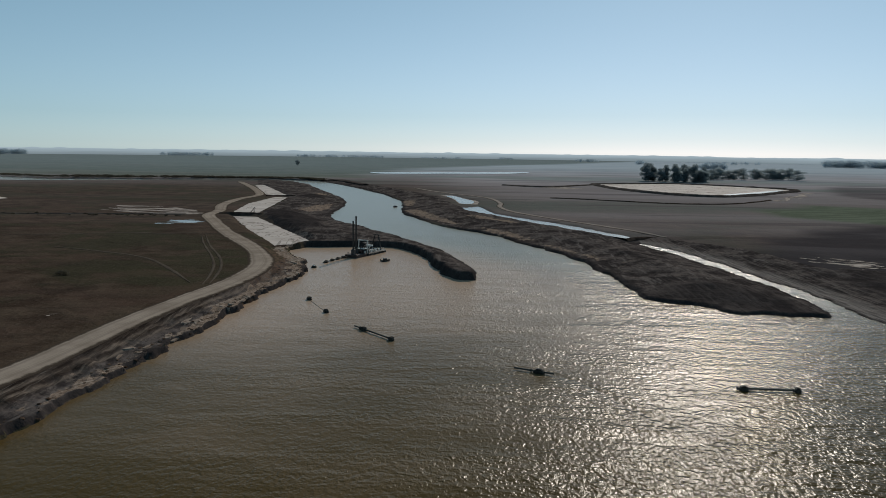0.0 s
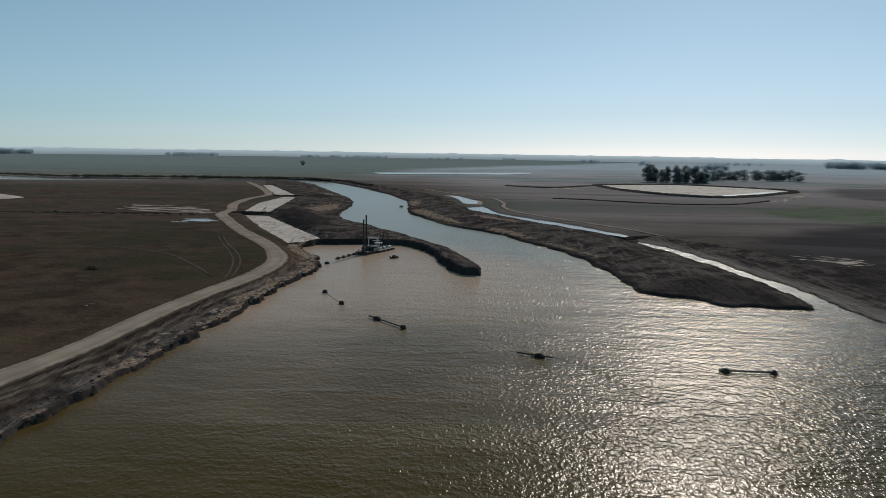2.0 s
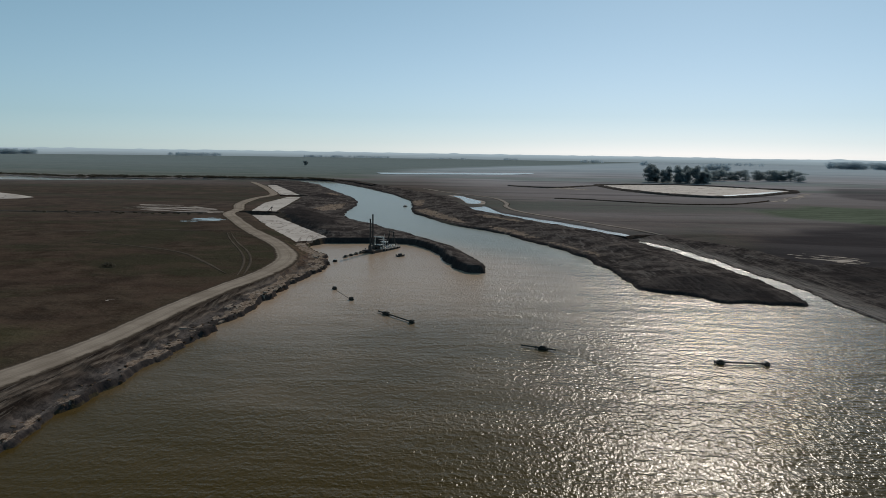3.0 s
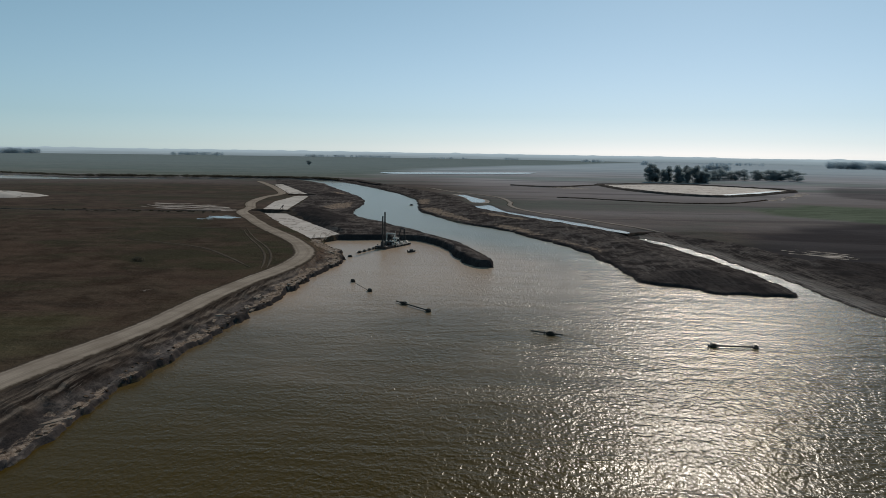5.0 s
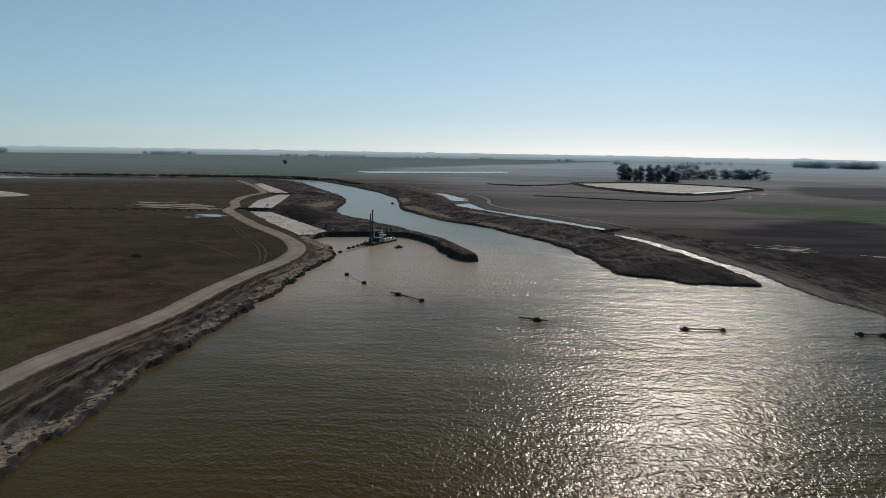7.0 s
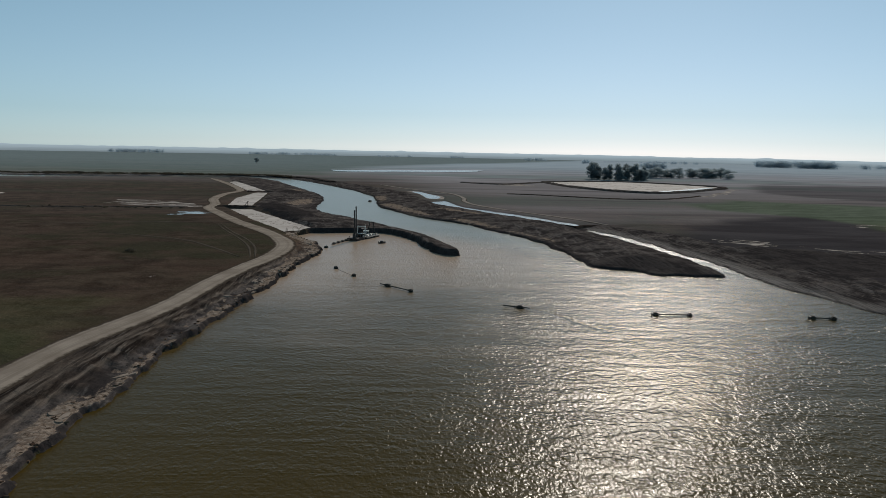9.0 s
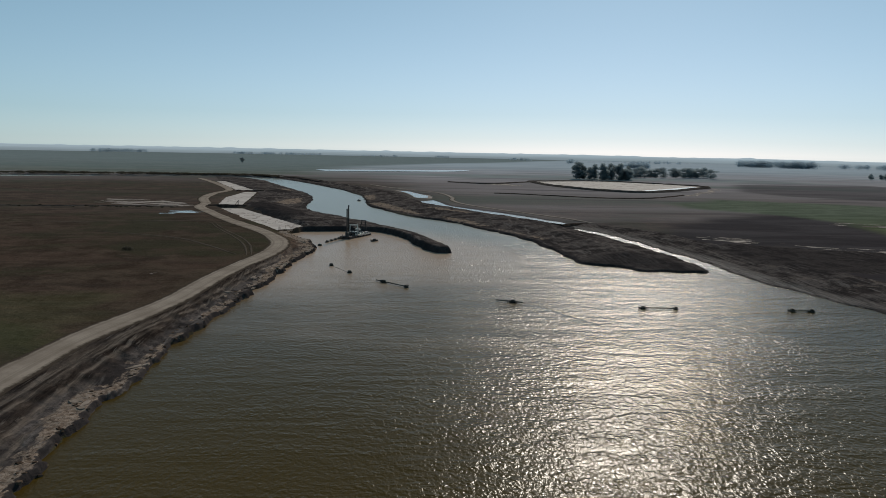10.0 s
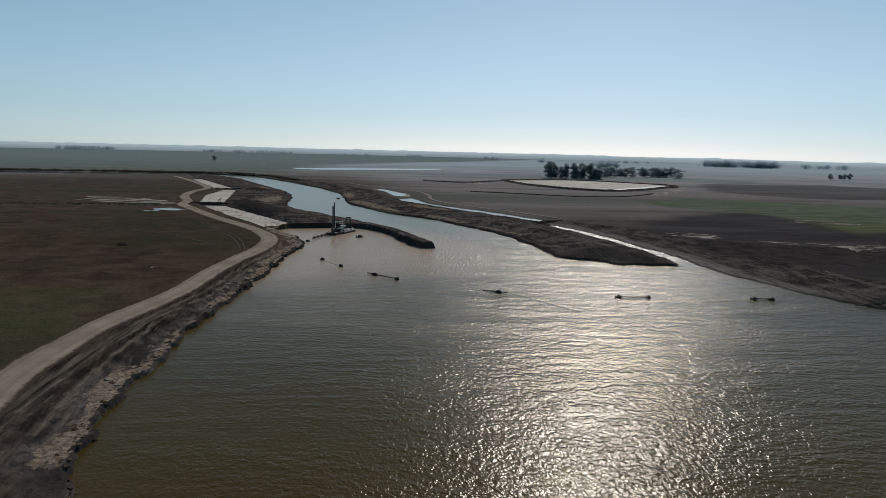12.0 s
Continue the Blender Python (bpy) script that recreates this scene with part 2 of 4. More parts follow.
# paler and bluer still, haze painted into the far woods' leaves
HAZED_LEAF = leaf_material("hazed_foliage", (0.370, 0.455, 0.515), (0.420, 0.505, 0.565))
BRUSH = leaf_material("dry_scrub", (0.045, 0.042, 0.034), (0.085, 0.079, 0.062))
BARK = plain_material("bark", (0.10, 0.085, 0.07), (0.22, 0.19, 0.16), 1.5, 0.9)
RUBBER = plain_material("black_rubber", (0.020, 0.017, 0.014), (0.050, 0.043, 0.034), 1.0, 0.85, spec=0.15)
RUST = plain_material("rusty_hull", (0.030, 0.017, 0.013), (0.085, 0.048, 0.036), 0.9, 0.7)
PIPE = plain_material("worn_pipe", (0.045, 0.040, 0.033), (0.100, 0.088, 0.072), 0.8, 0.8, spec=0.2)
DECK = plain_material("worn_deck_paint", (0.150, 0.140, 0.128), (0.330, 0.310, 0.285), 0.6, 0.7, spec=0.2)
HULL = plain_material("dark_hull_paint", (0.020, 0.020, 0.023), (0.060, 0.050, 0.042), 0.8, 0.55)
STEEL = plain_material("weathered_steel", (0.014, 0.013, 0.013), (0.046, 0.038, 0.032), 0.9, 0.7)
WHITE = plain_material("white_paint", (0.46, 0.44, 0.41), (0.64, 0.62, 0.58), 0.7, 0.45)
GLASS = plain_material("dark_glass", (0.010, 0.012, 0.014), (0.016, 0.018, 0.020), 1.0, 0.08)


# ---- arithmetic for the land ----
def lattice(x, y, seed):
    xi, yi = np.floor(x).astype(np.int64), np.floor(y).astype(np.int64)
    fx, fy = x - xi, y - yi
    fx, fy = fx * fx * (3 - 2 * fx), fy * fy * (3 - 2 * fy)

    def h(a, b):
        k = (a * 374761393 + b * 668265263 + seed * 2147483) & 0x7FFFFFFF
        k = ((k ^ (k >> 13)) * 1274126177) & 0x7FFFFFFF
        return ((k ^ (k >> 16)) & 0xFFFF) / 65535.0

    return (h(xi, yi) * (1 - fx) + h(xi + 1, yi) * fx) * (1 - fy) + (h(xi, yi + 1) * (1 - fx) + h(xi + 1, yi + 1) * fx) * fy


def fbm(x, y, size, seed=1, octaves=4):
    """Soft noise from -1 to 1 whose largest forms are size metres wide."""
    out, amp, total = 0.0, 1.0, 0.0
    for k in range(octaves):
        out = out + amp * (2 * lattice(x / size + 17.3 * k, y / size - 9.1 * k, seed + k) - 1)
        total += amp
        amp, size = amp * 0.5, size * 0.5
    return out / total


def smooth(a, lo, hi):
    t = np.clip((a - lo) / (hi - lo), 0, 1)
    return t * t * (3 - 2 * t)


def line_distance(x, y, line, closed=False):
    pts = np.array(line, float)
    ends = np.roll(pts, -1, 0) if closed else pts[1:]
    best = np.full(x.shape, 1e9)
    for (ax, ay), (bx, by) in zip(pts if closed else pts[:-1], ends):
        dx, dy = bx - ax, by - ay
        t = np.clip(((x - ax) * dx + (y - ay) * dy) / (dx * dx + dy * dy + 1e-9), 0, 1)
        best = np.minimum(best, (x - ax - t * dx) ** 2 + (y - ay - t * dy) ** 2)
    return np.sqrt(best)


def signed(x, y, poly):
    """Metres outside the outline; less than 0 inside it."""
    pts = np.array(poly, float)
    lo, hi = pts.min(0) - 60, pts.max(0) + 60
    out = np.full(x.shape, 60.0)
    near = (x > lo[0]) & (x < hi[0]) & (y > lo[1]) & (y < hi[1])
    px, py = x[near], y[near]
    odd = np.zeros(px.shape, bool)
    for (ax, ay), (bx, by) in zip(pts, np.roll(pts, -1, 0)):
        if ay != by:
            odd ^= ((ay > py) != (by > py)) & (px < (bx - ax) * (py - ay) / (by - ay) + ax)
    d = line_distance(px, py, poly, True)
    out[near] = np.where(odd, -d, d)
    return out


def curve_through(line, step):
    """Points every step metres or so on a smooth curve through the line's points."""
    p = [Vector(a).to_3d() for a in line]
    p = [2 * p[0] - p[1], *p, 2 * p[-1] - p[-2]]
    out = []
    for a, b, c, d in zip(p, p[1:], p[2:], p[3:]):
        n = max(2, int((c - b).length / step))
        for k in range(n):
            t = k / n
            out.append(0.5 * (2 * b + (c - a) * t + (2 * a - 5 * b + 4 * c - d) * t * t + (3 * b - a - 3 * c + d) * t ** 3))
    return [(v.x, v.y) for v in out] + [(p[-2].x, p[-2].y)]


# ---- the plan ----
LEFT_BANK = [(-62, -400), (-58, -200), (-56, -60), (-59, -5), (-61, 8), (-64, 20), (-65, 27), (-65.3, 36), (-66.3, 49), (-65, 66), (-63.5, 82), (-62.3, 97),
             (-60.4, 109), (-59.5, 121), (-58.2, 133), (-56.3, 147), (-54.3, 164), (-52.1, 178), (-50.6, 195), (-48.4, 209), (-45.5, 221), (-48.5, 240), (-52, 257), (-57.6, 266), (-62.5, 277), (-62, 287)]
POINT_FRONT = [(-57, 294), (-38, 296.6), (-20, 295), (-12, 284), (-6, 266), (-4, 249), (1, 230), (4, 223.5), (11, 221.6)]
POINT_BACK = [(12, 236), (8.3, 258), (4.3, 276), (-0.4, 288), (-11, 312), (-23, 336), (-44, 374), (-60, 399), (-69, 425), (-73, 463), (-72, 510),
              (-77, 556), (-88, 600), (-105, 652), (-129, 722), (-160, 823), (-192, 880), (-257, 876), (-350, 850), (-450, 803), (-520, 795), (-950, 800)]
RIVER_RIGHT = [(-950, 1010), (-573, 900), (-493, 862), (-400, 880), (-300, 902), (-210, 912), (-160, 895), (-122, 820), (-86, 733), (-54, 646), (-36, 576), (-31, 540), (-29, 484), (-25, 450),
               (-15, 422), (2, 377), (17, 357), (30, 335), (40, 304), (48, 286), (53, 267), (56, 242), (58.7, 228), (59, 213), (57.8, 198), (61, 193.4), (68, 190), (74.6, 185.6), (77, 179.5),
               (80, 177.5), (86, 179), (92, 177), (101.5, 174)]
CHANNEL = [(104.6, 182), (106.4, 195), (106.8, 211), (105.2, 235), (102.8, 257), (99.4, 281), (95.6, 297), (91.5, 316), (93, 319), (98.5, 309), (104.0, 290), (108.0, 263), (109.6, 238),
           (112.0, 216), (113.8, 200), (112.6, 185), (112.4, 170), (112.5, 153), (118.9, 130), (123.5, 114), (127, 106), (131, 99), (150, 62), (168, 10), (176, -60), (190, -400)]
RIVER = LEFT_BANK + POINT_FRONT + POINT_BACK + RIVER_RIGHT + CHANNEL
CANAL = [(86.4, 321.4), (77.2, 336.9), (64.6, 360.2), (50.5, 389.4), (34.0, 424.3), (17.9, 457.3), (14.1, 484.5), (26.2, 496.2), (33.7, 443.7), (52.6, 405.9), (68.0, 379.7), (80.6, 351.5), (89.3, 328.2)]
CANAL_HEAD = [(-2.9, 623.4), (8.7, 618.5), (19.9, 576.8), (29.1, 545.7), (26.2, 511.7), (13.6, 514.6), (8.1, 573.9)]
CELLS = [[(-200, 739), (-194, 752), (-131, 586), (-143, 568)],
         [(-129, 417), (-139, 496), (-137, 563), (-126, 565), (-113, 420)],
         [(-124, 409), (-110, 408), (-58, 303), (-68.5, 283.5), (-104, 359)]]
CELL_Z = (2.2, 2.2, 1.4)
ROAD_LINE = [(-60, -400), (-68, -120), (-78, -10), (-82.5, 26), (-84.6, 42), (-84.6, 56), (-83.4, 70), (-81.5, 84), (-75.8, 107), (-73.2, 120), (-72, 132), (-70.3, 150), (-66.7, 174), (-61.5, 200), (-60.7, 226), (-65.5, 247),
             (-77, 275), (-101, 321), (-123, 370), (-136, 401), (-139, 430), (-151, 475), (-156, 530), (-153, 572), (-161, 607), (-190, 690), (-221, 768), (-235, 800)]
TRACK_RIGHT = [(-30, 720), (-1.5, 650), (28, 602), (40.6, 569), (44, 521), (41, 489), (45.5, 453), (61, 416), (80.5, 380), (97, 349), (108, 329)]
MUD = [[(-57, 291), (-38, 294), (-14, 284), (-6, 262), (4, 219), (14, 221), (8, 262), (-22, 340), (-66, 420), (-75, 560), (-130, 722), (-192, 885), (-225, 850), (-172, 650), (-121, 552), (-108, 420), (-60, 297)],
       [(-160, 905), (-86, 740), (-33, 580), (-25, 450), (17, 350), (42, 300), (58, 225), (57, 195), (80, 174), (103, 173), (107, 205), (92, 322), (60, 375), (30, 435), (8, 500), (-5, 600), (-60, 730), (-130, 900)],
       [(112, 165), (118, 130), (130, 98), (175, 0), (215, 0), (176, 98), (150, 135), (142, 170), (138, 206), (126, 290), (106, 326)]]
# patches darkened in colour only; the last marks a pit in the bank
DARK_GROUND = [[(143, 236), (162, 227), (202, 209), (232, 192), (214, 152), (172, 158), (137, 162), (128, 182), (126, 205)], [(170, 90), (205, 95), (260, 40), (220, 20)],
        [(62, 198), (80, 182), (101, 178), (103, 200), (90, 214), (72, 210)], [(-73, 13), (-64, 13.5), (-59.5, 9), (-58.5, 1), (-63, -6), (-76, -4)]]
GREEN = [[(235, 490), (276, 548), (362, 520), (480, 420), (470, 330), (330, 270), (275, 266), (284, 325), (262, 402), (228, 440)],
         [(-2200, 950), (-600, 960), (-300, 930), (-120, 960), (-60, 1500), (420, 2300), (1000, 3400), (-3400, 3400)]]
OLIVE = [(-125, 118), (-92, 136), (-86, 118), (-88, 80), (-104, 70), (-125, 90)]
PLOUGH = [[(118, 206), (124, 270), (150, 320), (260, 400), (420, 390), (500, 250), (330, 150), (230, 60), (160, 60), (134, 128)],
          [(395, 690), (480, 860), (700, 900), (800, 700), (620, 560), (470, 560), (400, 600)]]
HEAPS = [[(-76, 338), (-92, 372), (-112, 428), (-100, 440), (-82, 420), (-66, 372), (-60, 345)], [(-120, 560), (-112, 600), (-95, 590), (-100, 555)]]
SPILLS = [[(-96, 448), (-92, 492), (-80, 520), (-76, 470), (-84, 440)], [(-112, 600), (-118, 640), (-104, 630), (-98, 600)], [(20, 372), (34, 352), (46, 318), (40, 316), (22, 350)],
          [(-28, 474), (-19, 440), (2, 388), (12, 384), (-6, 440), (-16, 484)], [(-34, 566), (-30, 512), (-20, 506), (-20, 560)], [(42, 306), (52, 284), (59, 258), (64, 262), (50, 304)], [(12, 420), (24, 396), (40, 376), (44, 384), (22, 424)]]
BASIN = [(184, 847), (299, 880), (388, 777), (350, 716), (264, 637), (220, 660), (191, 738)]
BANK_RUTS = [[(-79.0, 30), (-78.0, 58), (-76.5, 72), (-74.5, 86), (-69.8, 107), (-67.2, 120), (-65.8, 132), (-64.1, 150), (-60.5, 174), (-57.5, 189), (-56.5, 204), (-58, 222)],
             [(-77.0, 30), (-75.9, 58), (-74.4, 72), (-72.3, 86), (-67.7, 107), (-65.2, 120), (-63.8, 132), (-62.1, 150), (-58.6, 174), (-55.8, 187), (-54.5, 203), (-56, 224)],
             [(-80.0, 20), (-77.2, 60), (-73.0, 90), (-69.0, 110)], [(-72.5, 24), (-73.4, 50), (-71.8, 76), (-69.6, 92)], [(-70.0, 20), (-71.0, 40), (-70.4, 58)],
             [(-61.5, 236), (-56.8, 226), (-54.0, 212), (-54.6, 196)], [(-62.0, 240), (-55.0, 234), (-51.5, 222), (-52.5, 206)], [(-65, 250), (-57, 246), (-53.5, 238), (-53, 226)]]
CHURNED = [(-60, 200), (-61, 225), (-66, 252), (-72, 272), (-64, 272), (-55, 262), (-50, 240), (-50, 222), (-54, 200)]
SPIT = [(58, 226), (57, 196), (78, 180), (101, 175), (106, 196), (104, 250), (94, 318), (70, 345), (48, 300)]
SLICK = [(20.5, 127.5), (25.8, 123.2), (29.8, 115.6), (32.5, 109.0), (36.0, 103.0)]
GROUND_Z = 2.8


def land(x, y):
    """The height of the ground, and what covers it."""
    wx = x + 1.7 * fbm(x, y, 9.0, 3, 3) + 0.5 * fbm(x, y, 2.2, 5, 2)
    wy = y + 1.7 * fbm(x, y, 9.0, 7, 3) + 0.5 * fbm(x, y, 2.2, 9, 2)
    notch = np.where((x < -35) & (y < 290), 1.0, 0.5)
    wx = wx + notch * 0.75 * np.round(2.4 * fbm(x, y, 6.5, 13, 2))
    wy = wy + notch * 0.75 * np.round(2.4 * fbm(x, y, 6.5, 15, 2))
    river = signed(wx, wy, RIVER)
    mud = np.max([1 - smooth(signed(x, y, p), -4, 6) for p in MUD], 0)
    near_green, far_green = (signed(x + 30 * fbm(x, y, 90.0, 45, 3), y + 22 * fbm(x, y, 70.0, 47, 3), p) for p in GREEN)
    green = np.maximum(0.9 * (1 - smooth(near_green, -14, 12)), 0.75 * (1 - smooth(far_green + 45 * fbm(x, y, 300.0, 49, 3), -58, 55)))
    green = np.maximum(green, 0.20 * (1 - smooth(signed(x, y, OLIVE) + 22 * fbm(x * 0.5, y, 16.0, 43, 4), -6, 8)))
    road = np.minimum(line_distance(x, y, ROAD_LINE), line_distance(x, y, TRACK_RIGHT))
    dark_ground = np.max([0.85 * (1 - smooth(signed(x, y, p) + 9 * fbm(x, y, 30.0, 65, 3), -9, 9)) for p in DARK_GROUND], 0)
    calm = smooth(road, 4.5, 9.0)
    heap = np.max([1 - smooth(signed(x, y, p) + 6 * fbm(x, y, 12.0, 61), -4, 5) for p in HEAPS], 0)
    rough = 0.10 * fbm(x, y, 14.0, 11) + mud * (0.55 * fbm(x, y, 13.0, 21, 5) + 0.45 * np.abs(fbm(x, y, 6.0, 31, 4))) + heap * (0.7 + 1.1 * np.abs(fbm(x, y, 9.0, 71, 4)))
    front = 1 - smooth(line_distance(x, y, POINT_FRONT), 3.0, 14.0)
    rough = rough + front * (0.5 * np.round(2.0 * fbm(x, y, 8.0, 73, 3)) + 0.5 * fbm(x, y, 3.0, 75, 3))
    top = GROUND_Z + rough * calm * (1 - 0.85 * smooth(y, 380, 900))
    left = (x < -35) & (y < 290)
    road_x = np.interp(y, [p[1] for p in ROAD_LINE[:15]], [p[0] for p in ROAD_LINE[:15]])
    middle = np.interp(y, [60, 100, 130, 165, 188, 222, 255, 320], [135, 120, 112, 108, 109.5, 110, 105, 93])
    face = np.where(left, 1.25, 0.9) + 0.35 * fbm(x, y, 20.0, 41, 2) + 1.7 * front
    # the west bank ends in a flat broken bench over a short scarp
    bench = (5.2 - 2.2 * smooth(y, 60, 100) + 2.4 * smooth(y, 130, 165)) * (1 + 0.55 * fbm(x, y, 17.0, 81, 3)) + 1.1 * fbm(x, y, 3.0, 85, 2)
    slab = 0.16 * np.round(1.5 * fbm(x, y, 5.0, 83, 3)) - 0.25 * (1 - smooth(y, 50, 90))
    slump = (face + slab) * smooth(river, 0.0, 0.6) + (top - face - slab) * smooth(river, bench - 1.2, bench + 7.0)
    slope = face * smooth(river, 0.0, 1.4) + (top - face) * smooth(river, 1.4, np.where(front > 0.3, 12.0, 30.0))
    shore = np.where(left, slump, slope)
    channel = line_distance(wx, wy, CHANNEL)
    shore = np.minimum(shore, 0.15 + 0.10 * channel + 0.004 * channel ** 2)
    bed = 1 - smooth(line_distance(x, y, ROAD_LINE), 4.4, 6.6)
    shore = np.where(river > 1.0, shore + bed * np.maximum(GROUND_Z - shore, 0), shore)
    h = np.where(river > 0, shore, np.maximum(-2.0, 0.8 * river - 0.05))
    for p, z in ((CANAL, 2.15), (CANAL_HEAD, 2.15), *((c, z - 0.1) for c, z in zip(CELLS, CELL_Z))):
        h = np.minimum(h, z - 0.05 + np.clip(0.4 * signed(wx, wy, p), -0.5, 9))
    left &= river > 0
    tan = np.where(left, smooth(river, 0.6, 1.0) * (1 - smooth(river, bench - 3.0, bench + 2.5)) * (0.70 - 0.10 * smooth(y, 60, 100) + 0.24 * smooth(y, 115, 150) + 0.75 * fbm(x, y, 15.0, 51, 2)), 0.0)
    bank = left & (x > road_x + 3.0)
    verge = np.where(bank, smooth(river, bench + 0.5, bench + 3.5), 0.0)
    mud = np.where(bank, np.maximum(mud, 0.95 - 0.45 * smooth(river, 8.0, 18.0)), mud)
    shelf = (x > middle) & (y > 60) & (y < 330) & (river > 0)
    shelf = np.where(shelf, smooth(river, 0.3, 1.2) * (1 - smooth(river, 3.0, 8.5)) * smooth(y, 105, 140), 0.0)
    tan = tan * (1 - dark_ground)
    tan = np.maximum(tan, np.max([0.70 * (1 - smooth(signed(x, y, p), -4, 4)) for p in SPILLS], 0))
    # shade painted onto the steep bank faces, carried by the heap mask
    face_shade = np.where(left, 0.95 * (1 - smooth(river, 0.55, 1.0)), 0.9 * (1 - smooth(river + 0.8 * fbm(x, y, 6.0, 67, 3), 1.0, 3.4 - 0.8 * front)) * (y > 60))
    mud, heap = np.maximum(mud, dark_ground), np.max([heap, dark_ground, np.where(shelf > 0.3, 0.0, face_shade)], 0)
    # the farther parcel is mixed weaker, its lighter tone painted haze
    plough = np.max([k * (1 - smooth(signed(x, y, p) + 10 * fbm(x, y, 40.0, 91, 3), -12, 14)) for p, k in zip(PLOUGH, (0.9, 0.6))], 0)
    # grows with distance, laying painted haze over the ground colour
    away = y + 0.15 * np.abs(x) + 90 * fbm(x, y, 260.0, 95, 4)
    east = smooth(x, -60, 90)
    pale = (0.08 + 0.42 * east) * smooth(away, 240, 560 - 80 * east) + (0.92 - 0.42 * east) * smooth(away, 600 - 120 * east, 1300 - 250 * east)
    rut, churned = np.zeros(x.shape), np.zeros(x.shape)
    near = (x > -95) & (x < -40) & (y > -10) & (y < 280)
    bx, by = x[near] + 0.25 * fbm(x[near], y[near], 9.0, 97, 2), y[near]
    rut[near] = np.max([1 - smooth(line_distance(bx, by, line), 0.15, 0.7) for line in BANK_RUTS], 0)
    churned[near] = 1 - smooth(signed(bx, by, CHURNED) + 4 * fbm(bx, by, 9.0, 99, 3), -5, 3)
    furrowed = np.where((x > middle) & (y > 40) & (y < 345), 1 - smooth(river + 6 * fbm(x, y, 25.0, 101, 3), 5, 20), 0.0)
    furrowed = np.maximum(furrowed, 0.22 * (1 - smooth(signed(x, y, SPIT) + 5 * fbm(x, y, 14.0, 103, 3), -4, 5)))
    h = h - 0.10 * rut
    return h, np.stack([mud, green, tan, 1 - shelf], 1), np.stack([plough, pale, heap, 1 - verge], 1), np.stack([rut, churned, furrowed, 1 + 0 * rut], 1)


def height(x, y):
    return float(land(np.array([x], float), np.array([y], float))[0][0])


def heights(pts):
    a = np.array(pts, float)
    return land(a[:, 0], a[:, 1])[0]


# ---- mesh helpers ----
def mesh_of(name, verts, faces, material, smooth_shade=False):
    me = bpy.data.meshes.new(name)
    me.from_pydata([tuple(v) for v in verts], [], [tuple(f) for f in faces])
    me.materials.append(material)
    if smooth_shade:
        me.shade_smooth()
    me.update()
    return me


def part(name, bm, material, parent, label=""):
    """A bmesh as one mesh object under a thing or a part."""
    me = bpy.data.meshes.new(name)
    bm.to_mesh(me)
    bm.free()
    me.materials.append(material)
    ob = new(name, me)
    ob.parent = parent
    return tagged(ob, label)


def thing(name, m, label, category, group="", kind=""):
    ob = new(name)
    ob.empty_display_size = 0.5
    ob.matrix_world = m
    return tagged(ob, label, category, group, kind)


def box(sx, sy, sz, at=(0, 0, 0), bevel=0.0, turn=None, bm=None):
    """A bevelled box standing with its base's centre at the place."""
    bm = bm or bmesh.new()
    m = Matrix.Translation(at) @ (turn or Matrix()) @ Matrix.Translation((0, 0, sz / 2)) @ Matrix.Diagonal((sx, sy, sz, 1))
    made = bmesh.ops.create_cube(bm, size=1, matrix=m)["verts"]
    if bevel:
        edges = {e for v in made for e in v.link_edges}
        bmesh.ops.bevel(bm, geom=list(edges), offset=bevel, segments=1, affect="EDGES")
    return bm


def rod(a, b, r, bm=None, r2=None, sides=10):
    bm = bm or bmesh.new()
    a, b = Vector(a), Vector(b)
    turn = (b - a).to_track_quat("Z", "Y").to_matrix().to_4x4()
    bmesh.ops.create_cone(bm, cap_ends=True, segments=sides, radius1=r, radius2=r if r2 is None else r2, depth=(b - a).length, matrix=Matrix.Translation((a + b) / 2) @ turn)
    return bm


def strip(name, line, width, lift, material, step=2.0, wobble=0.25, crown=0.12, ruts=0.05):
    """A worn way along a line, laid on the ground, with ruts and ragged edges."""
    pts = curve_through(line, step)
    offs = np.array([-0.5, -0.36, -0.2, -0.08, 0.08, 0.2, 0.36, 0.5])
    prof = np.array([-1.0, 0.5, 0.3, 0.9, 0.9, 0.3, 0.5, -1.0])
    verts, faces = [], []
    for i, (x, y) in enumerate(pts):
        a, b = pts[max(i - 1, 0)], pts[min(i + 1, len(pts) - 1)]
        d = Vector((b[0] - a[0], b[1] - a[1])).normalized()
        w = width * min(1.0, 0.3 + i / 14, 0.3 + (len(pts) - 1 - i) / 14) * (1 + wobble * noise.noise((x * 0.06, y * 0.06, width)) + 0.5 * wobble * noise.noise((x * 0.3, y * 0.3, 4)))
        for o, p in zip(offs, prof):
            verts.append([x + d.y * o * w, y - d.x * o * w, p])
    zs = heights([(v[0], v[1]) for v in verts]).reshape(-1, 8)
    zs = np.maximum(zs, zs.mean(1, keepdims=True) - 0.05)
    for k, v in enumerate(verts):
        v[2] = zs[k // 8, k % 8] + lift + crown * v[2] + ruts * noise.noise((v[0] * 0.5, v[1] * 0.5, 2))
    for i in range(len(pts) - 1):
        for k in range(7):
            faces.append((8 * i + k, 8 * i + k + 1, 8 * i + k + 9, 8 * i + k + 8))
    me = mesh_of(name, verts, faces, material, True)
    me.attributes.new("across", "FLOAT_COLOR", "POINT").data.foreach_set("color", np.repeat(np.tile(offs + 0.5, len(pts)), 4).astype(np.float32))
    return new(name, me)


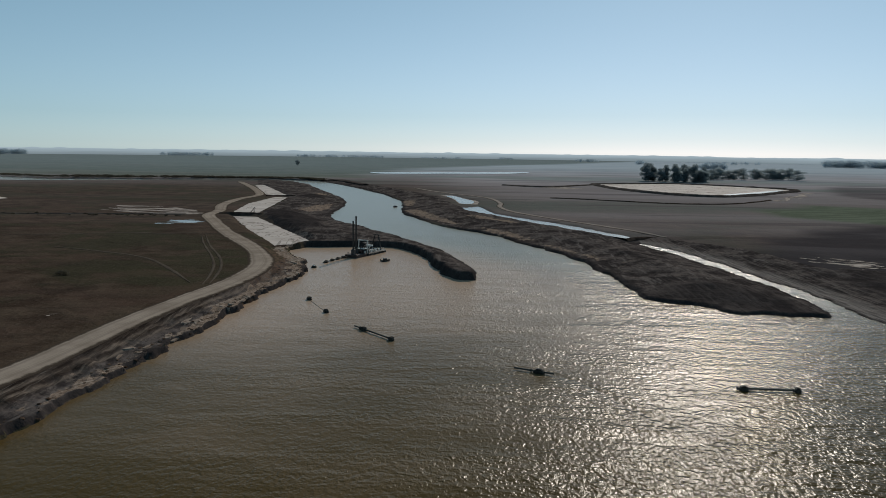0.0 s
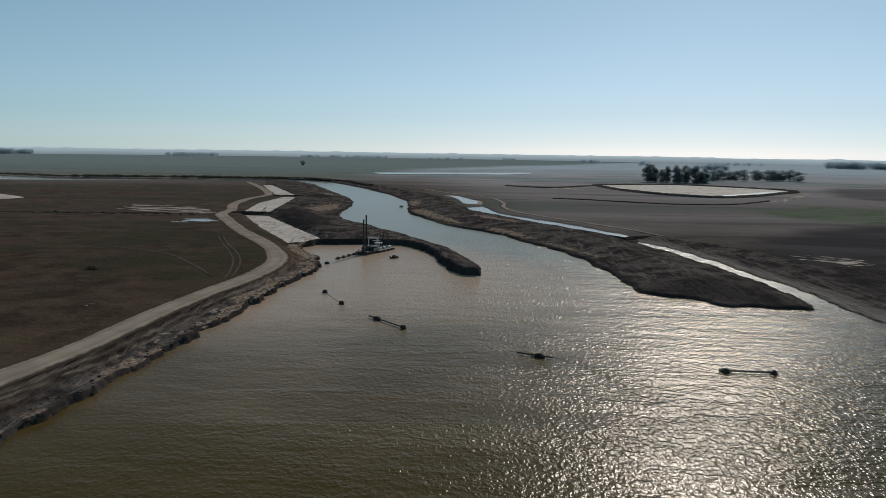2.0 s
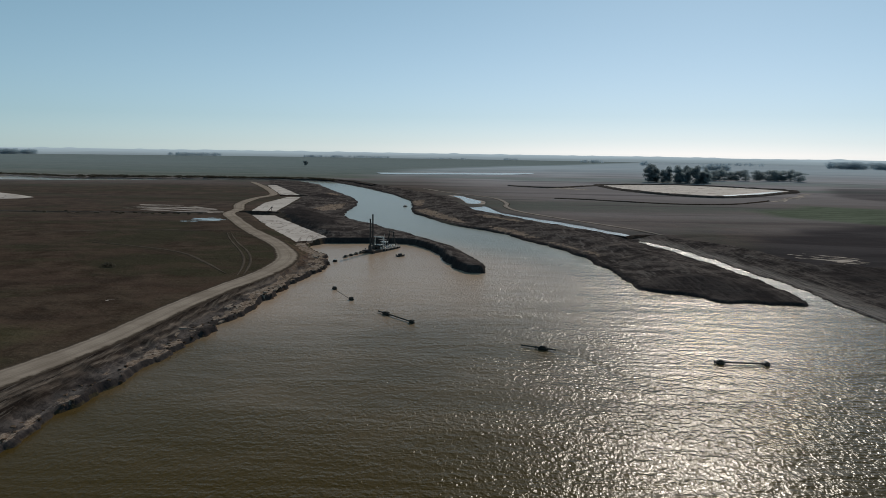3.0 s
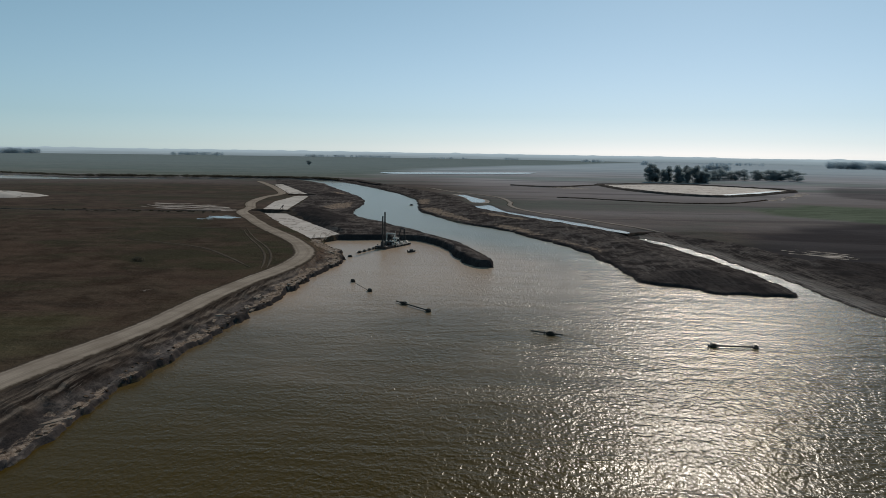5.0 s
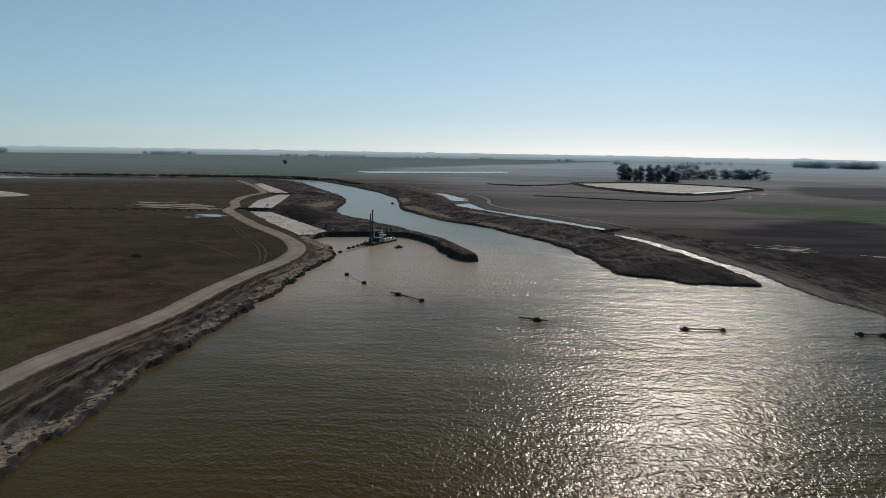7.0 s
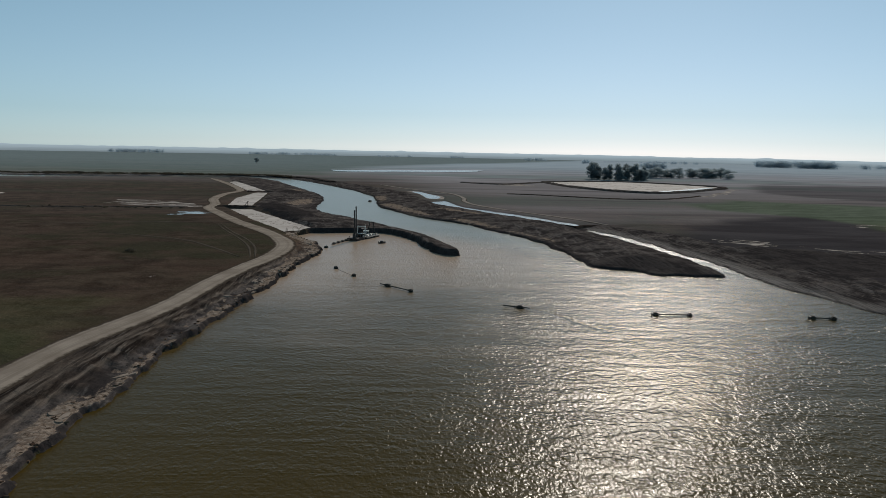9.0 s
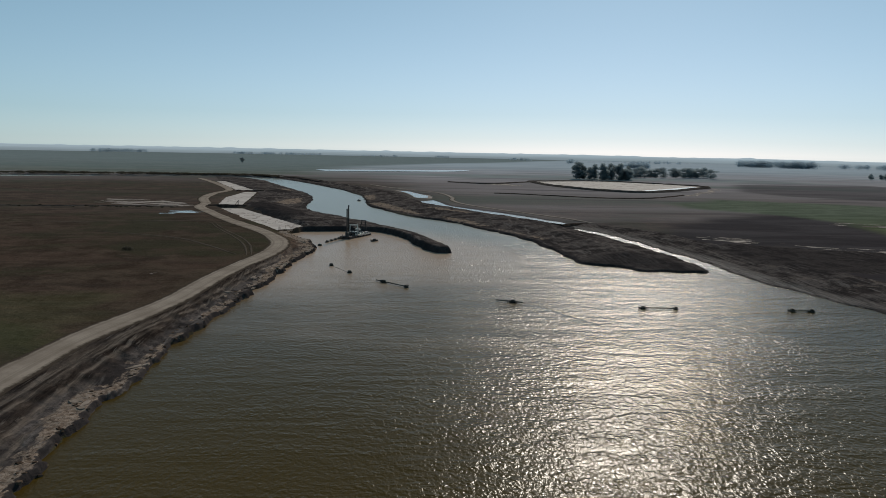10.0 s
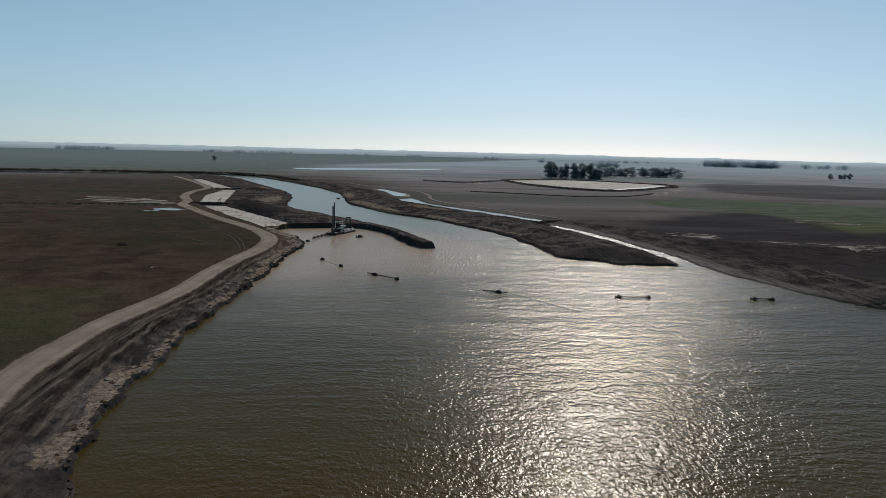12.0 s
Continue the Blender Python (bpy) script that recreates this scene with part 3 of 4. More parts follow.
def sheet(name, outline, z, material, ragged=0.8, step=2.0, rounded=False):
    """A level sheet within an outline."""
    ring = curve_through([*outline, outline[0]], step)[:-1] if rounded else []
    for (ax, ay), (bx, by) in zip(() if rounded else outline, [*outline[1:], outline[0]]):
        k = max(2, int(math.hypot(bx - ax, by - ay) / step))
        ring += [(ax + (bx - ax) * i / k, ay + (by - ay) * i / k) for i in range(k)]
    bm = bmesh.new()
    vs = [bm.verts.new((x + ragged * noise.noise((x * 0.2, y * 0.2, 1)), y + ragged * noise.noise((x * 0.2, y * 0.2, 8)), z)) for x, y in ring]
    bm.faces.new(vs)
    bmesh.ops.recalc_face_normals(bm, faces=bm.faces)
    if bm.faces[:][0].normal.z < 0:
        bmesh.ops.reverse_faces(bm, faces=bm.faces)
    bmesh.ops.triangulate(bm, faces=bm.faces)
    me = bpy.data.meshes.new(name)
    bm.to_mesh(me)
    bm.free()
    me.materials.append(material)
    return new(name, me)


def broken_sheet(name, outline, z, material, cell, keep, turn):
    """Thin crusts left within an outline, broken into long streaks."""
    pts = np.array(outline, float)
    lo, hi = pts.min(0) - 3, pts.max(0) + 3
    xs, ys = np.arange(lo[0], hi[0], cell), np.arange(lo[1], hi[1], cell)
    gx, gy = (g.ravel() for g in np.meshgrid(xs, ys))
    c, s = math.cos(radians(turn)), math.sin(radians(turn))
    u, v = (c * gx + s * gy) * 0.35, (c * gy - s * gx) * 1.4
    room = signed(gx + 2 * fbm(gx, gy, 7.0, 3, 3), gy + 2 * fbm(gx, gy, 7.0, 4, 3), outline)
    on = (fbm(u, v, 7 * cell, 77, 4) + keep > 0.05 * np.clip(room + 8, 0, 60)) & (room < 1)
    nx = len(xs)
    used, verts, faces = {}, [], []
    for k in np.nonzero(on)[0]:
        quad = []
        for dx, dy in ((0, 0), (1, 0), (1, 1), (0, 1)):
            key = (k % nx + dx, k // nx + dy)
            if key not in used:
                used[key] = len(verts)
                x, y = lo[0] + key[0] * cell, lo[1] + key[1] * cell
                verts.append((x + 0.45 * cell * noise.noise((x, y, 1)), y + 0.45 * cell * noise.noise((x, y, 9)), z))
            quad.append(used[key])
        faces.append(tuple(quad))
    return new(name, mesh_of(name, verts, faces, material))


def berm(name, line, width, high, material, closed=False, step=4.0, base=None):
    """A bank of earth heaped along a line."""
    pts = curve_through([*line, line[0]] if closed else line, step)
    offs, prof = (-0.5, -0.3, -0.12, 0.12, 0.3, 0.5), (-0.15, 0.55, 1.0, 1.0, 0.5, -0.15)
    verts, faces = [], []
    for i, (x, y) in enumerate(pts):
        a, b = pts[max(i - 1, 0)], pts[min(i + 1, len(pts) - 1)]
        d = Vector((b[0] - a[0], b[1] - a[1])).normalized()
        z0 = GROUND_Z if base is None else base
        for o, p in zip(offs, prof):
            r = 0.35 * noise.noise((x * 0.15 + o, y * 0.15, 3 * o))
            verts.append((x + d.y * o * width * (1 + r), y - d.x * o * width * (1 + r), z0 + high * p * (1 + 1.2 * r)))
    for i in range(len(pts) - 1):
        for k in range(5):
            faces.append((6 * i + k, 6 * i + k + 1, 6 * i + k + 7, 6 * i + k + 6))
    return new(name, mesh_of(name, verts, faces, material, True))


# ---- ground, water, distance ----
def spread(start, end, first, growth):
    out, d = [], first
    while abs(end - start) > d:
        start += d if end > start else -d
        out.append(start)
        d *= growth
    return out + [end]


def build_ground():
    xs = np.array(sorted([*np.arange(-90, -42, 0.4), *spread(-90, -4900, 0.8, 1.03), *np.arange(-42, 130, 0.9), *spread(129.5, 4900, 1.0, 1.03)]))
    ys = np.array(sorted([*np.arange(0, 300, 0.75), *spread(0, -4900, 1.0, 1.06), *spread(299.3, 4900, 0.8, 1.015)]))
    gx, gy = np.meshgrid(xs, ys)
    h, cover, fields, wear = land(gx.ravel(), gy.ravel())
    nx, ny = len(xs), len(ys)
    co = np.stack([gx.ravel(), gy.ravel(), h], 1)
    i = (np.arange(ny - 1)[:, None] * nx + np.arange(nx - 1)[None]).ravel()
    quads = np.stack([i, i + 1, i + nx + 1, i + nx], 1).astype(np.int32)
    me = bpy.data.meshes.new("ground")
    me.vertices.add(len(co))
    me.vertices.foreach_set("co", co.ravel().astype(np.float32))
    me.loops.add(quads.size)
    me.loops.foreach_set("vertex_index", quads.ravel())
    me.polygons.add(len(quads))
    me.polygons.foreach_set("loop_start", np.arange(len(quads), dtype=np.int32) * 4)
    me.update(calc_edges=True)
    for name, values in (("cover", cover), ("fields", fields), ("wear", wear)):
        me.attributes.new(name, "FLOAT_COLOR", "POINT").data.foreach_set("color", values.ravel().astype(np.float32))
    me.shade_smooth()
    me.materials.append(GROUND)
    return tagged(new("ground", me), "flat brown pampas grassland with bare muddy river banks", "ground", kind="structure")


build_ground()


def build_water():
    """The river's surface, with the calm and the silty stretches marked on it."""
    xs = np.array(sorted([*spread(-75, -940, 2.0, 1.12), *np.arange(-75, 135, 1.0), *spread(134, 185, 2.0, 1.1)]))
    ys = np.array(sorted([*spread(0, -390, 2.0, 1.12), *np.arange(0, 330, 1.25), *spread(329, 1005, 2.0, 1.06)]))
    gx, gy = (g.ravel() for g in np.meshgrid(xs, ys))
    drift = 42 * fbm(gx, gy, 80.0, 19, 3)
    plume = smooth(gy + drift, 40, 225) * smooth(-gx - 0.5 * drift, -75, 10)
    upstream = smooth(gy + gx, 255, 330)
    shelter = (1.0 + 0.22 * smooth(gy, 30, 130)) * (1 - 0.60 * smooth(gy - 0.9 * gx, 230, 420))
    lift = shelter * (0.42 + 0.60 * smooth(gx, -75, 15))
    slick = line_distance(gx + 0.9 * fbm(gx, gy, 8.0, 23, 2), gy + 0.9 * fbm(gx, gy, 8.0, 25, 2), SLICK)
    lift = lift * (1 - 0.5 * (1 - smooth(slick, 0.35, 1.2)))
    nx, ny = len(xs), len(ys)
    i = (np.arange(ny - 1)[:, None] * nx + np.arange(nx - 1)[None]).ravel()
    me = mesh_of("water", np.stack([gx, gy, 0 * gx], 1).tolist(), np.stack([i, i + 1, i + nx + 1, i + nx], 1).tolist(), WATER)
    me.attributes.new("flow", "FLOAT_COLOR", "POINT").data.foreach_set("color", np.stack([lift, plume, upstream, 1 + 0 * lift], 1).ravel().astype(np.float32))
    return new("water", me)


tagged(build_water(), "silty brown river water with wind ripples", "water", kind="structure")
tagged(sheet("water_canal", CANAL, 2.2, PONDWATER, 0.3, rounded=True), "still shallow water in a dug canal", "water", kind="structure")
tagged(sheet("silt_bed", CANAL_HEAD, 2.19, THIN_SILT, 0.6, rounded=True), "dried pale silt in the head of the canal", "silt bed", kind="structure")
tagged(sheet("water_canal", [(13.5 + 0.72 * (x - 13.5), 566 + 0.8 * (y - 566)) for x, y in CANAL_HEAD], 2.25, PONDWATER, 0.8, rounded=True), "still shallow water in the head of the canal", "water", kind="structure")
for outline, level in zip(CELLS, CELL_Z):
    tagged(sheet("settling_cell", outline, level, SILT), "settling cell of pale dried silt with gullies", "silt bed", "settling cells", "structure")
tagged(sheet("settling_basin", BASIN, GROUND_Z + 0.6, SILT, 1.5, 6, True), "wide diked basin of pale dried silt", "silt bed", kind="structure")
tagged(berm("dike", BASIN, 11, 1.9, DIKE, True, 8), "low dark earth dike round the silt basin", "dike", kind="structure")
tagged(sheet("pond", [(258, 646), (282, 652), (322, 690), (356, 730), (376, 764), (352, 746), (312, 704), (276, 672)], GROUND_Z + 0.66, PONDWATER, 1.5, 3, True), "shallow water standing in the silt basin", "pond", kind="structure")
tagged(berm("dike", [(190, 845), (158, 812), (128, 776), (104, 772), (70, 800)], 8, 1.2, DIKE, step=6), "low dark earth dike beside the silt basin", "dike", kind="structure")
tagged(berm("field_bank", [(92, 588), (118, 578), (146, 560), (184, 540), (227, 546), (262, 575), (285, 600)], 4, 0.7, EARTH, step=5), "low dark earth bank across the grass", "earth bank", kind="structure")
tagged(sheet("pond", [(-129, 1190), (0, 1240), (157, 1310), (114, 1200), (20, 1165), (-94, 1120)], GROUND_Z + 0.5, PONDWATER, 3.0, 10, True), "long shallow pond shining in the fields", "pond", kind="structure")
tagged(strip("road", ROAD_LINE, 8.8, 0.10, ROAD, wobble=0.14, crown=0.07), "pale gravel haul road worn by wheels", "road", kind="structure")
tagged(strip("track_canal", TRACK_RIGHT, 4.4, 0.12, TRACK), "pale dirt track along the canal", "track", kind="structure")
for line, wide in (([(-107.3, 306), (-97.0, 279), (-83.0, 246.4), (-75.6, 226), (-71.2, 208.3), (-68.6, 194.7)], 1.0), ([(-106, 307.5), (-92.8, 274), (-80.4, 246.7), (-73.2, 226.3), (-69.2, 208.5), (-67.0, 196)], 1.0),
                   ([(-150, 264), (-139.7, 260.8), (-122.3, 252.8), (-104.2, 240.9), (-88.4, 220.8), (-72.9, 197.3)], 1.3), ([(-190, 300), (-166, 305), (-145, 313), (-126, 311), (-113, 315), (-100, 311)], 2.0),
                   ([(-420, 372), (-330, 380), (-249, 384), (-211, 389), (-157, 388), (-138, 396)], 3.0)):
    tagged(strip("track_field", line, wide, 0.09, RUT, wobble=0.5, crown=0.05, ruts=0.02), "faint wheel track worn into the grass", "track", "field tracks", "structure")
for outline, cell, keep, turn, label in (([(-216, 425), (-214, 462), (-180, 452), (-154, 428), (-138, 399), (-166, 398), (-184, 406)], 0.8, 0.17, -12, "thin broken spill of pale silt on the grass"),
                                         ([(137, 252), (140, 266), (152, 262), (163, 248), (153, 235), (143, 240)], 0.4, 0.10, -35, "pale silt crusts drying on dark mud"),
                                         ([(165, 240), (200, 222), (235, 226), (230, 210), (200, 206), (168, 230)], 0.6, -0.05, -25, "pale silt crusts drying on dark mud"),
                                         ([(196, 196), (202, 206), (236, 226), (262, 232), (250, 205), (214, 199)], 0.5, 0.02, 20, "pale silt crusts drying on dark mud"),
                                         ([(252, 330), (262, 345), (290, 330), (300, 318), (280, 312)], 0.8, 0.10, -30, "pale silt crusts drying on the field"),
                                         # pale silt colour here stands in for the shine of thin water channels
                                         ([(268, 572), (282, 592), (322, 644), (378, 722), (386, 718), (334, 642), (292, 588)], 0.9, 0.30, 52, "thin broken spill of pale silt on the grass"),
                                         ([(88, 792), (112, 806), (136, 798), (156, 738), (140, 728), (106, 752)], 1.4, 0.10, -10, "thin broken spill of pale silt on the grass"),
                                         ([(-91, 156), (-91, 161), (-84, 161), (-83, 157)], 0.3, -0.05, 5, "pale litter of silt in the grass")):
    tagged(broken_sheet("silt_patch", outline, GROUND_Z + 0.12, THIN_SILT, cell, keep, turn), label, "silt patch", "silt patches", "structure")
tagged(berm("field_bank", [(-520, 396), (-420, 398), (-330, 394), (-252, 393), (-220, 394), (-193, 400), (-150, 402)], 3.0, 0.45, DIKE, step=3), "low dark earth bank across the grass", "earth bank", kind="structure")
tagged(broken_sheet("puddle", [(-146, 352), (-145, 372), (-134, 376), (-125, 362), (-130, 350)], GROUND_Z + 0.1, PONDWATER, 0.5, 0.12, -8), "shallow broken puddle in the grass beside the road", "puddle", kind="structure")
RIDGE = [(-330, 915), (-215, 925), (-140, 890), (-104, 822), (-86, 780)]
tagged(berm("spoil_ridge", RIDGE, 9, 0.6, DIKE, step=4), "dark ridge of dredged spoil beside the river", "spoil ridge", kind="structure")
tagged(berm("dam", [(86, 322), (92, 327), (100, 331), (110, 334)], 5, 0.9, EARTH, step=2, base=1.2), "low dark earth dam across the channel", "dam", kind="structure")
tagged(berm("dam", [(-70.5, 281), (-64, 290), (-58, 299), (-54, 302)], 6.0, 1.3, EARTH, step=1.5, base=0.4), "low dark earth dam below the silt cell", "dam", "cell dams", "structure")
tagged(berm("dam", [(-133, 411), (-121, 412.5), (-108, 413)], 4.0, 1.6, EARTH, step=1.5, base=1.8), "low dark earth dam between silt cells", "dam", "cell dams", "structure")
tagged(berm("dam", [(-144, 566), (-133, 574), (-122, 573)], 6.0, 1.6, EARTH, step=1.5, base=1.8), "low dark earth dam between silt cells", "dam", "cell dams", "structure")

# a low rim of land closes the plain, haze painted as glow
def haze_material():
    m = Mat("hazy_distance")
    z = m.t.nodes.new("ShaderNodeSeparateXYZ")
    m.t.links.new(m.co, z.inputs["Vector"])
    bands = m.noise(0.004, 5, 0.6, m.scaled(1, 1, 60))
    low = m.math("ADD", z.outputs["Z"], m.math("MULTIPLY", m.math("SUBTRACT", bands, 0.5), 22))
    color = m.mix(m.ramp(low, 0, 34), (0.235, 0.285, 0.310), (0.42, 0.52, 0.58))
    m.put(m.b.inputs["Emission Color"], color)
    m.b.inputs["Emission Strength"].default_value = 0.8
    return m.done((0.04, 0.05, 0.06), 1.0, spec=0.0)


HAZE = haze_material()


def build_rim():
    verts, faces, n = [], [], 1440
    for k in range(n):
        a = 2 * math.pi * k / n
        c, s = math.cos(a), math.sin(a)
        top = 29.0 + 2.2 * noise.noise((9 * c, 9 * s, 0)) + 6.0 * max(0, noise.noise((60 * c, 60 * s, 3)))
        verts += [(3400 * c, 3400 * s, -5), (3420 * c, 3420 * s, top), (3600 * c, 3600 * s, top - 8)]
    for k in range(n):
        a, b = 3 * k, 3 * ((k + 1) % n)
        faces += [(b, a, a + 1, b + 1), (b + 1, a + 1, a + 2, b + 2)]
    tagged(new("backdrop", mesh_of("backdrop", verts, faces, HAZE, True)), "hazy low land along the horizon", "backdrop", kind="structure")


build_rim()


# ---- trees ----
def leaves(rng, lobes, count, size):
    """Many small leaf clumps scattered in lobes (x, y, z, radius, half height)."""
    verts, faces = [], []
    weights = [l[3] ** 2 * l[4] for l in lobes]
    for _ in range(count):
        x, y, z, r, hh = rng.choices(lobes, weights)[0]
        d = Vector((rng.gauss(0, 1), rng.gauss(0, 1), rng.gauss(0, 1))).normalized() * (rng.random() ** 0.45)
        c = Vector((x + d.x * r, y + d.y * r, z + d.z * hh))
        u = Vector((rng.gauss(0, 1), rng.gauss(0, 1), rng.gauss(0, 0.7))).normalized()
        w = u.orthogonal().normalized()
        s = size * rng.uniform(0.6, 1.4)
        k = len(verts)
        bend = u.cross(w) * s * rng.uniform(-0.4, 0.4)
        verts += [c - u * s, c - w * s * 0.6 + bend, c + u * s, c + w * s * 0.6 + bend]
        faces += [(k, k + 1, k + 2), (k, k + 2, k + 3)]
    return verts, faces


def tree(seed, tall, wide, bare, label, group):
    rng = random.Random(seed)
    t = thing("tree", Matrix(), label, "tree", group)
    bm = bmesh.new()
    rod((0, 0, -0.3), (rng.uniform(-.5, .5), rng.uniform(-.5, .5), tall * 0.72), tall * 0.022, bm, tall * 0.006, 7)
    lobes = []
    for k in range(7):
        a, z = rng.uniform(0, 6.3), tall * (bare + (0.66 - bare) * (k + rng.random()) / 7)
        r = wide * rng.uniform(0.15, 0.5)
        tip = (r * math.cos(a), r * math.sin(a), z + tall * rng.uniform(0.06, 0.16))
        rod((0, 0, z), tip, tall * 0.008, bm, tall * 0.003, 5)
        lobes.append((*tip, wide * rng.uniform(0.24, 0.42), tall * rng.uniform(0.09, 0.17)))
    lobes.append((rng.uniform(-1, 1), rng.uniform(-1, 1), tall * 0.86, wide * 0.27, tall * 0.14))
    lobes.append((rng.uniform(-2, 2), rng.uniform(-2, 2), tall * 0.7, wide * 0.34, tall * 0.14))
    lobes.append((0, 0, tall * (bare + 0.12), wide * 0.36, tall * 0.12))
    part("trunk", bm, BARK, t)
    v, f = leaves(rng, lobes, 4200, tall * 0.026)
    crown = new("crown", mesh_of("crown", v, f, LEAF))
    crown.parent = t
    return t


def plant(kinds, places, rng, low=0.8, high=1.15):
    used = set()
    for x, y in places:
        k = rng.randrange(len(kinds))
        m = Matrix.LocRotScale((x, y, GROUND_Z), Euler((0, 0, rng.uniform(0, 6.3))), None)
        s = rng.uniform(low, high)
        if k in used:
            copy_thing(kinds[k], m).scale = (s, s, s)
        else:
            kinds[k].matrix_world = m
            kinds[k].scale = (s, s, s)
            used.add(k)


def build_trees():
    rng = random.Random(5)
    tall = [tree(10 + k, 25, 17, 0.02, "tall dark eucalyptus with an open ragged crown", "eucalyptus grove") for k in range(4)]
    row = [(286 + 6.3 * k + rng.uniform(-2, 2), 962 + rng.uniform(-14, 26)) for k in range(8)] + [(338 + 4.2 * k + rng.uniform(-2, 2), 966 + rng.uniform(-14, 20)) for k in range(9)]
    plant(tall, row, rng, 0.6, 1.1)
    broad = [tree(30 + k, 17, 20, 0.03, "broad dark tree with a dense rounded crown", "trees behind the basin") for k in range(3)]
    places = [(412 + 9 * k + rng.uniform(-3, 3), 1070 + 3 * k + rng.uniform(-12, 12)) for k in range(7)] + [(498 + 7.5 * k + rng.uniform(-3, 3), 1098 + 2 * k + rng.uniform(-12, 12)) for k in range(8)] + [(551, 1077)]
    plant(broad, places, rng)
    small = [tree(60, 13, 10, 0.15, "small round tree standing alone on the plain", "trees on the plain")]
    plant(small, [(892, 1138), (920, 1148), (934, 1154), (951, 1161)], rng, 0.7, 1.1)
    lone = tree(50, 14, 9, 0.2, "lone dark tree standing in a field", "")
    lone.matrix_world = pose(-320, 1534, GROUND_Z)


build_trees()


def wood(x0, y0, x1, y1, tall, count, seed):
    """A far wood, seen as one mass."""
    rng = random.Random(seed)
    lobes = []
    for k in range(count):
        t = rng.random()
        h = tall * rng.uniform(0.55, 1.0)
        lobes.append((x0 + (x1 - x0) * t + rng.uniform(-12, 12), y0 + (y1 - y0) * t + rng.uniform(-25, 25), GROUND_Z + h * 0.5, h * 0.6, h * 0.5))
    v, f = leaves(rng, lobes, count * 110, tall * 0.07)
    tagged(new("far_wood", mesh_of("far_wood", v, f, HAZED_LEAF)), "distant wood of dark trees on the plain", "wood", "far woods", "stuff")


wood(680, 1828, 734, 1807, 17, 60, 1)
wood(1285, 2318, 1365, 2271, 27, 60, 2)
wood(1385, 2259, 1480, 2200, 27, 80, 3)
wood(-1800, 2760, -1705, 2825, 24, 60, 4)
wood(-1231, 3062, -1047, 3129, 17, 70, 5)
wood(-675, 3230, -293, 3287, 13, 90, 6)
wood(676, 2405, 690, 2401, 17, 10, 7)
wood(270, 3300, 340, 3290, 11, 24, 8)
wood(560, 2900, 660, 2880, 14, 26, 9)
wood(980, 2700, 1180, 2620, 13, 40, 10)
wood(1640, 2300, 1760, 2210, 20, 30, 11)
wood(1760, 1900, 1800, 1870, 15, 14, 12)
wood(-90, 3250, 90, 3250, 10, 30, 13)
wood(-2150, 2500, -2000, 2600, 16, 40, 14)


# ---- floating pipeline ----
def pipe_section(a, b, floats, label, over=0.35):
    """A stretch of dredging pipe on the water, with floats at given places (fraction, length)."""
    a, b = Vector((*a, 0)), Vector((*b, 0))
    t = thing("floating_pipe", Matrix.Translation(a), label, "dredging pipe", "floating pipeline")
    d = b - a
    part("pipe", rod((0, 0, over), (d.x, d.y, over), 0.18, sides=12), PIPE, t)
    u = d.normalized()
    turn = Matrix.Rotation(math.atan2(u.y, u.x), 4, "Z")
    for frac, long in floats:
        c = d * frac
        bm = bmesh.new()
        box(long, 1.25, 0.95, (c.x, c.y, -0.3), 0.32, turn, bm)
        box(long * 0.5, 0.8, 0.34, (c.x, c.y, 0.55), 0.12, turn, bm)
        part("float", bm, RUBBER, t, "dark worn rubber float")
        for s in (-0.3, 0.3):
            part("clamp", box(0.1, 1.1, 0.16, (c.x + u.x * s * long, c.y + u.y * s * long, 0.6), 0.02, turn), STEEL, t)
        part("flange", rod((c - u * long * 0.75).to_tuple()[:2] + (over,), (c - u * long * 0.66).to_tuple()[:2] + (over,), 0.36), STEEL, t)
    return t


pipe_section((-37.4, 190.6), (-29.1, 173.5), ((0.06, 1.9), (0.93, 1.7)), "dark dredging pipe lying low between two rubber floats", -0.12)
pipe_section((-20.4, 160.0), (-10.4, 148.4), ((0.24, 2.0), (0.95, 1.3)), "dark dredging pipe on the water with two rubber floats")
pipe_section((14.5, 129.6), (21.6, 126.2), ((0.63, 2.2),), "dark dredging pipe end on one rubber float")
pipe_section((53.6, 119.4), (64.6, 118.6), ((0.10, 1.6), (0.95, 1.1)), "dark dredging pipe on the water with two rubber floats")
pipe_section((96.0, 115.8), (103.2, 114.7), ((0.14, 1.6), (0.88, 1.4)), "dark dredging pipe on the water with two rubber floats")
pipe_section((-43.7, 251.6), (-37.0, 268.0), ((0.12, 1.6), (0.36, 1.6), (0.6, 1.6), (0.82, 1.6)), "dark dredging pipe on floats behind the dredger")


def buoy(x, y):
    t = thing("buoy", pose(x, y, 0), "dark round float with a pale top on the water", "buoy")
    bm = bmesh.new()
    bmesh.ops.create_uvsphere(bm, u_segments=14, v_segments=9, radius=0.8, matrix=Matrix.Translation((0, 0, 0.2)) @ Matrix.Diagonal((1.2, 1, 0.8, 1)))
    part("body", bm, RUBBER, t)
    part("cap", rod((0, 0, 0.72), (0, 0, 0.9), 0.42, r2=0.3, sides=14), WHITE, t, "pale worn cap")
    part("eye", rod((0, 0, 0.85), (0, 0, 1.15), 0.12), STEEL, t)


buoy(-45.3, 242.2)


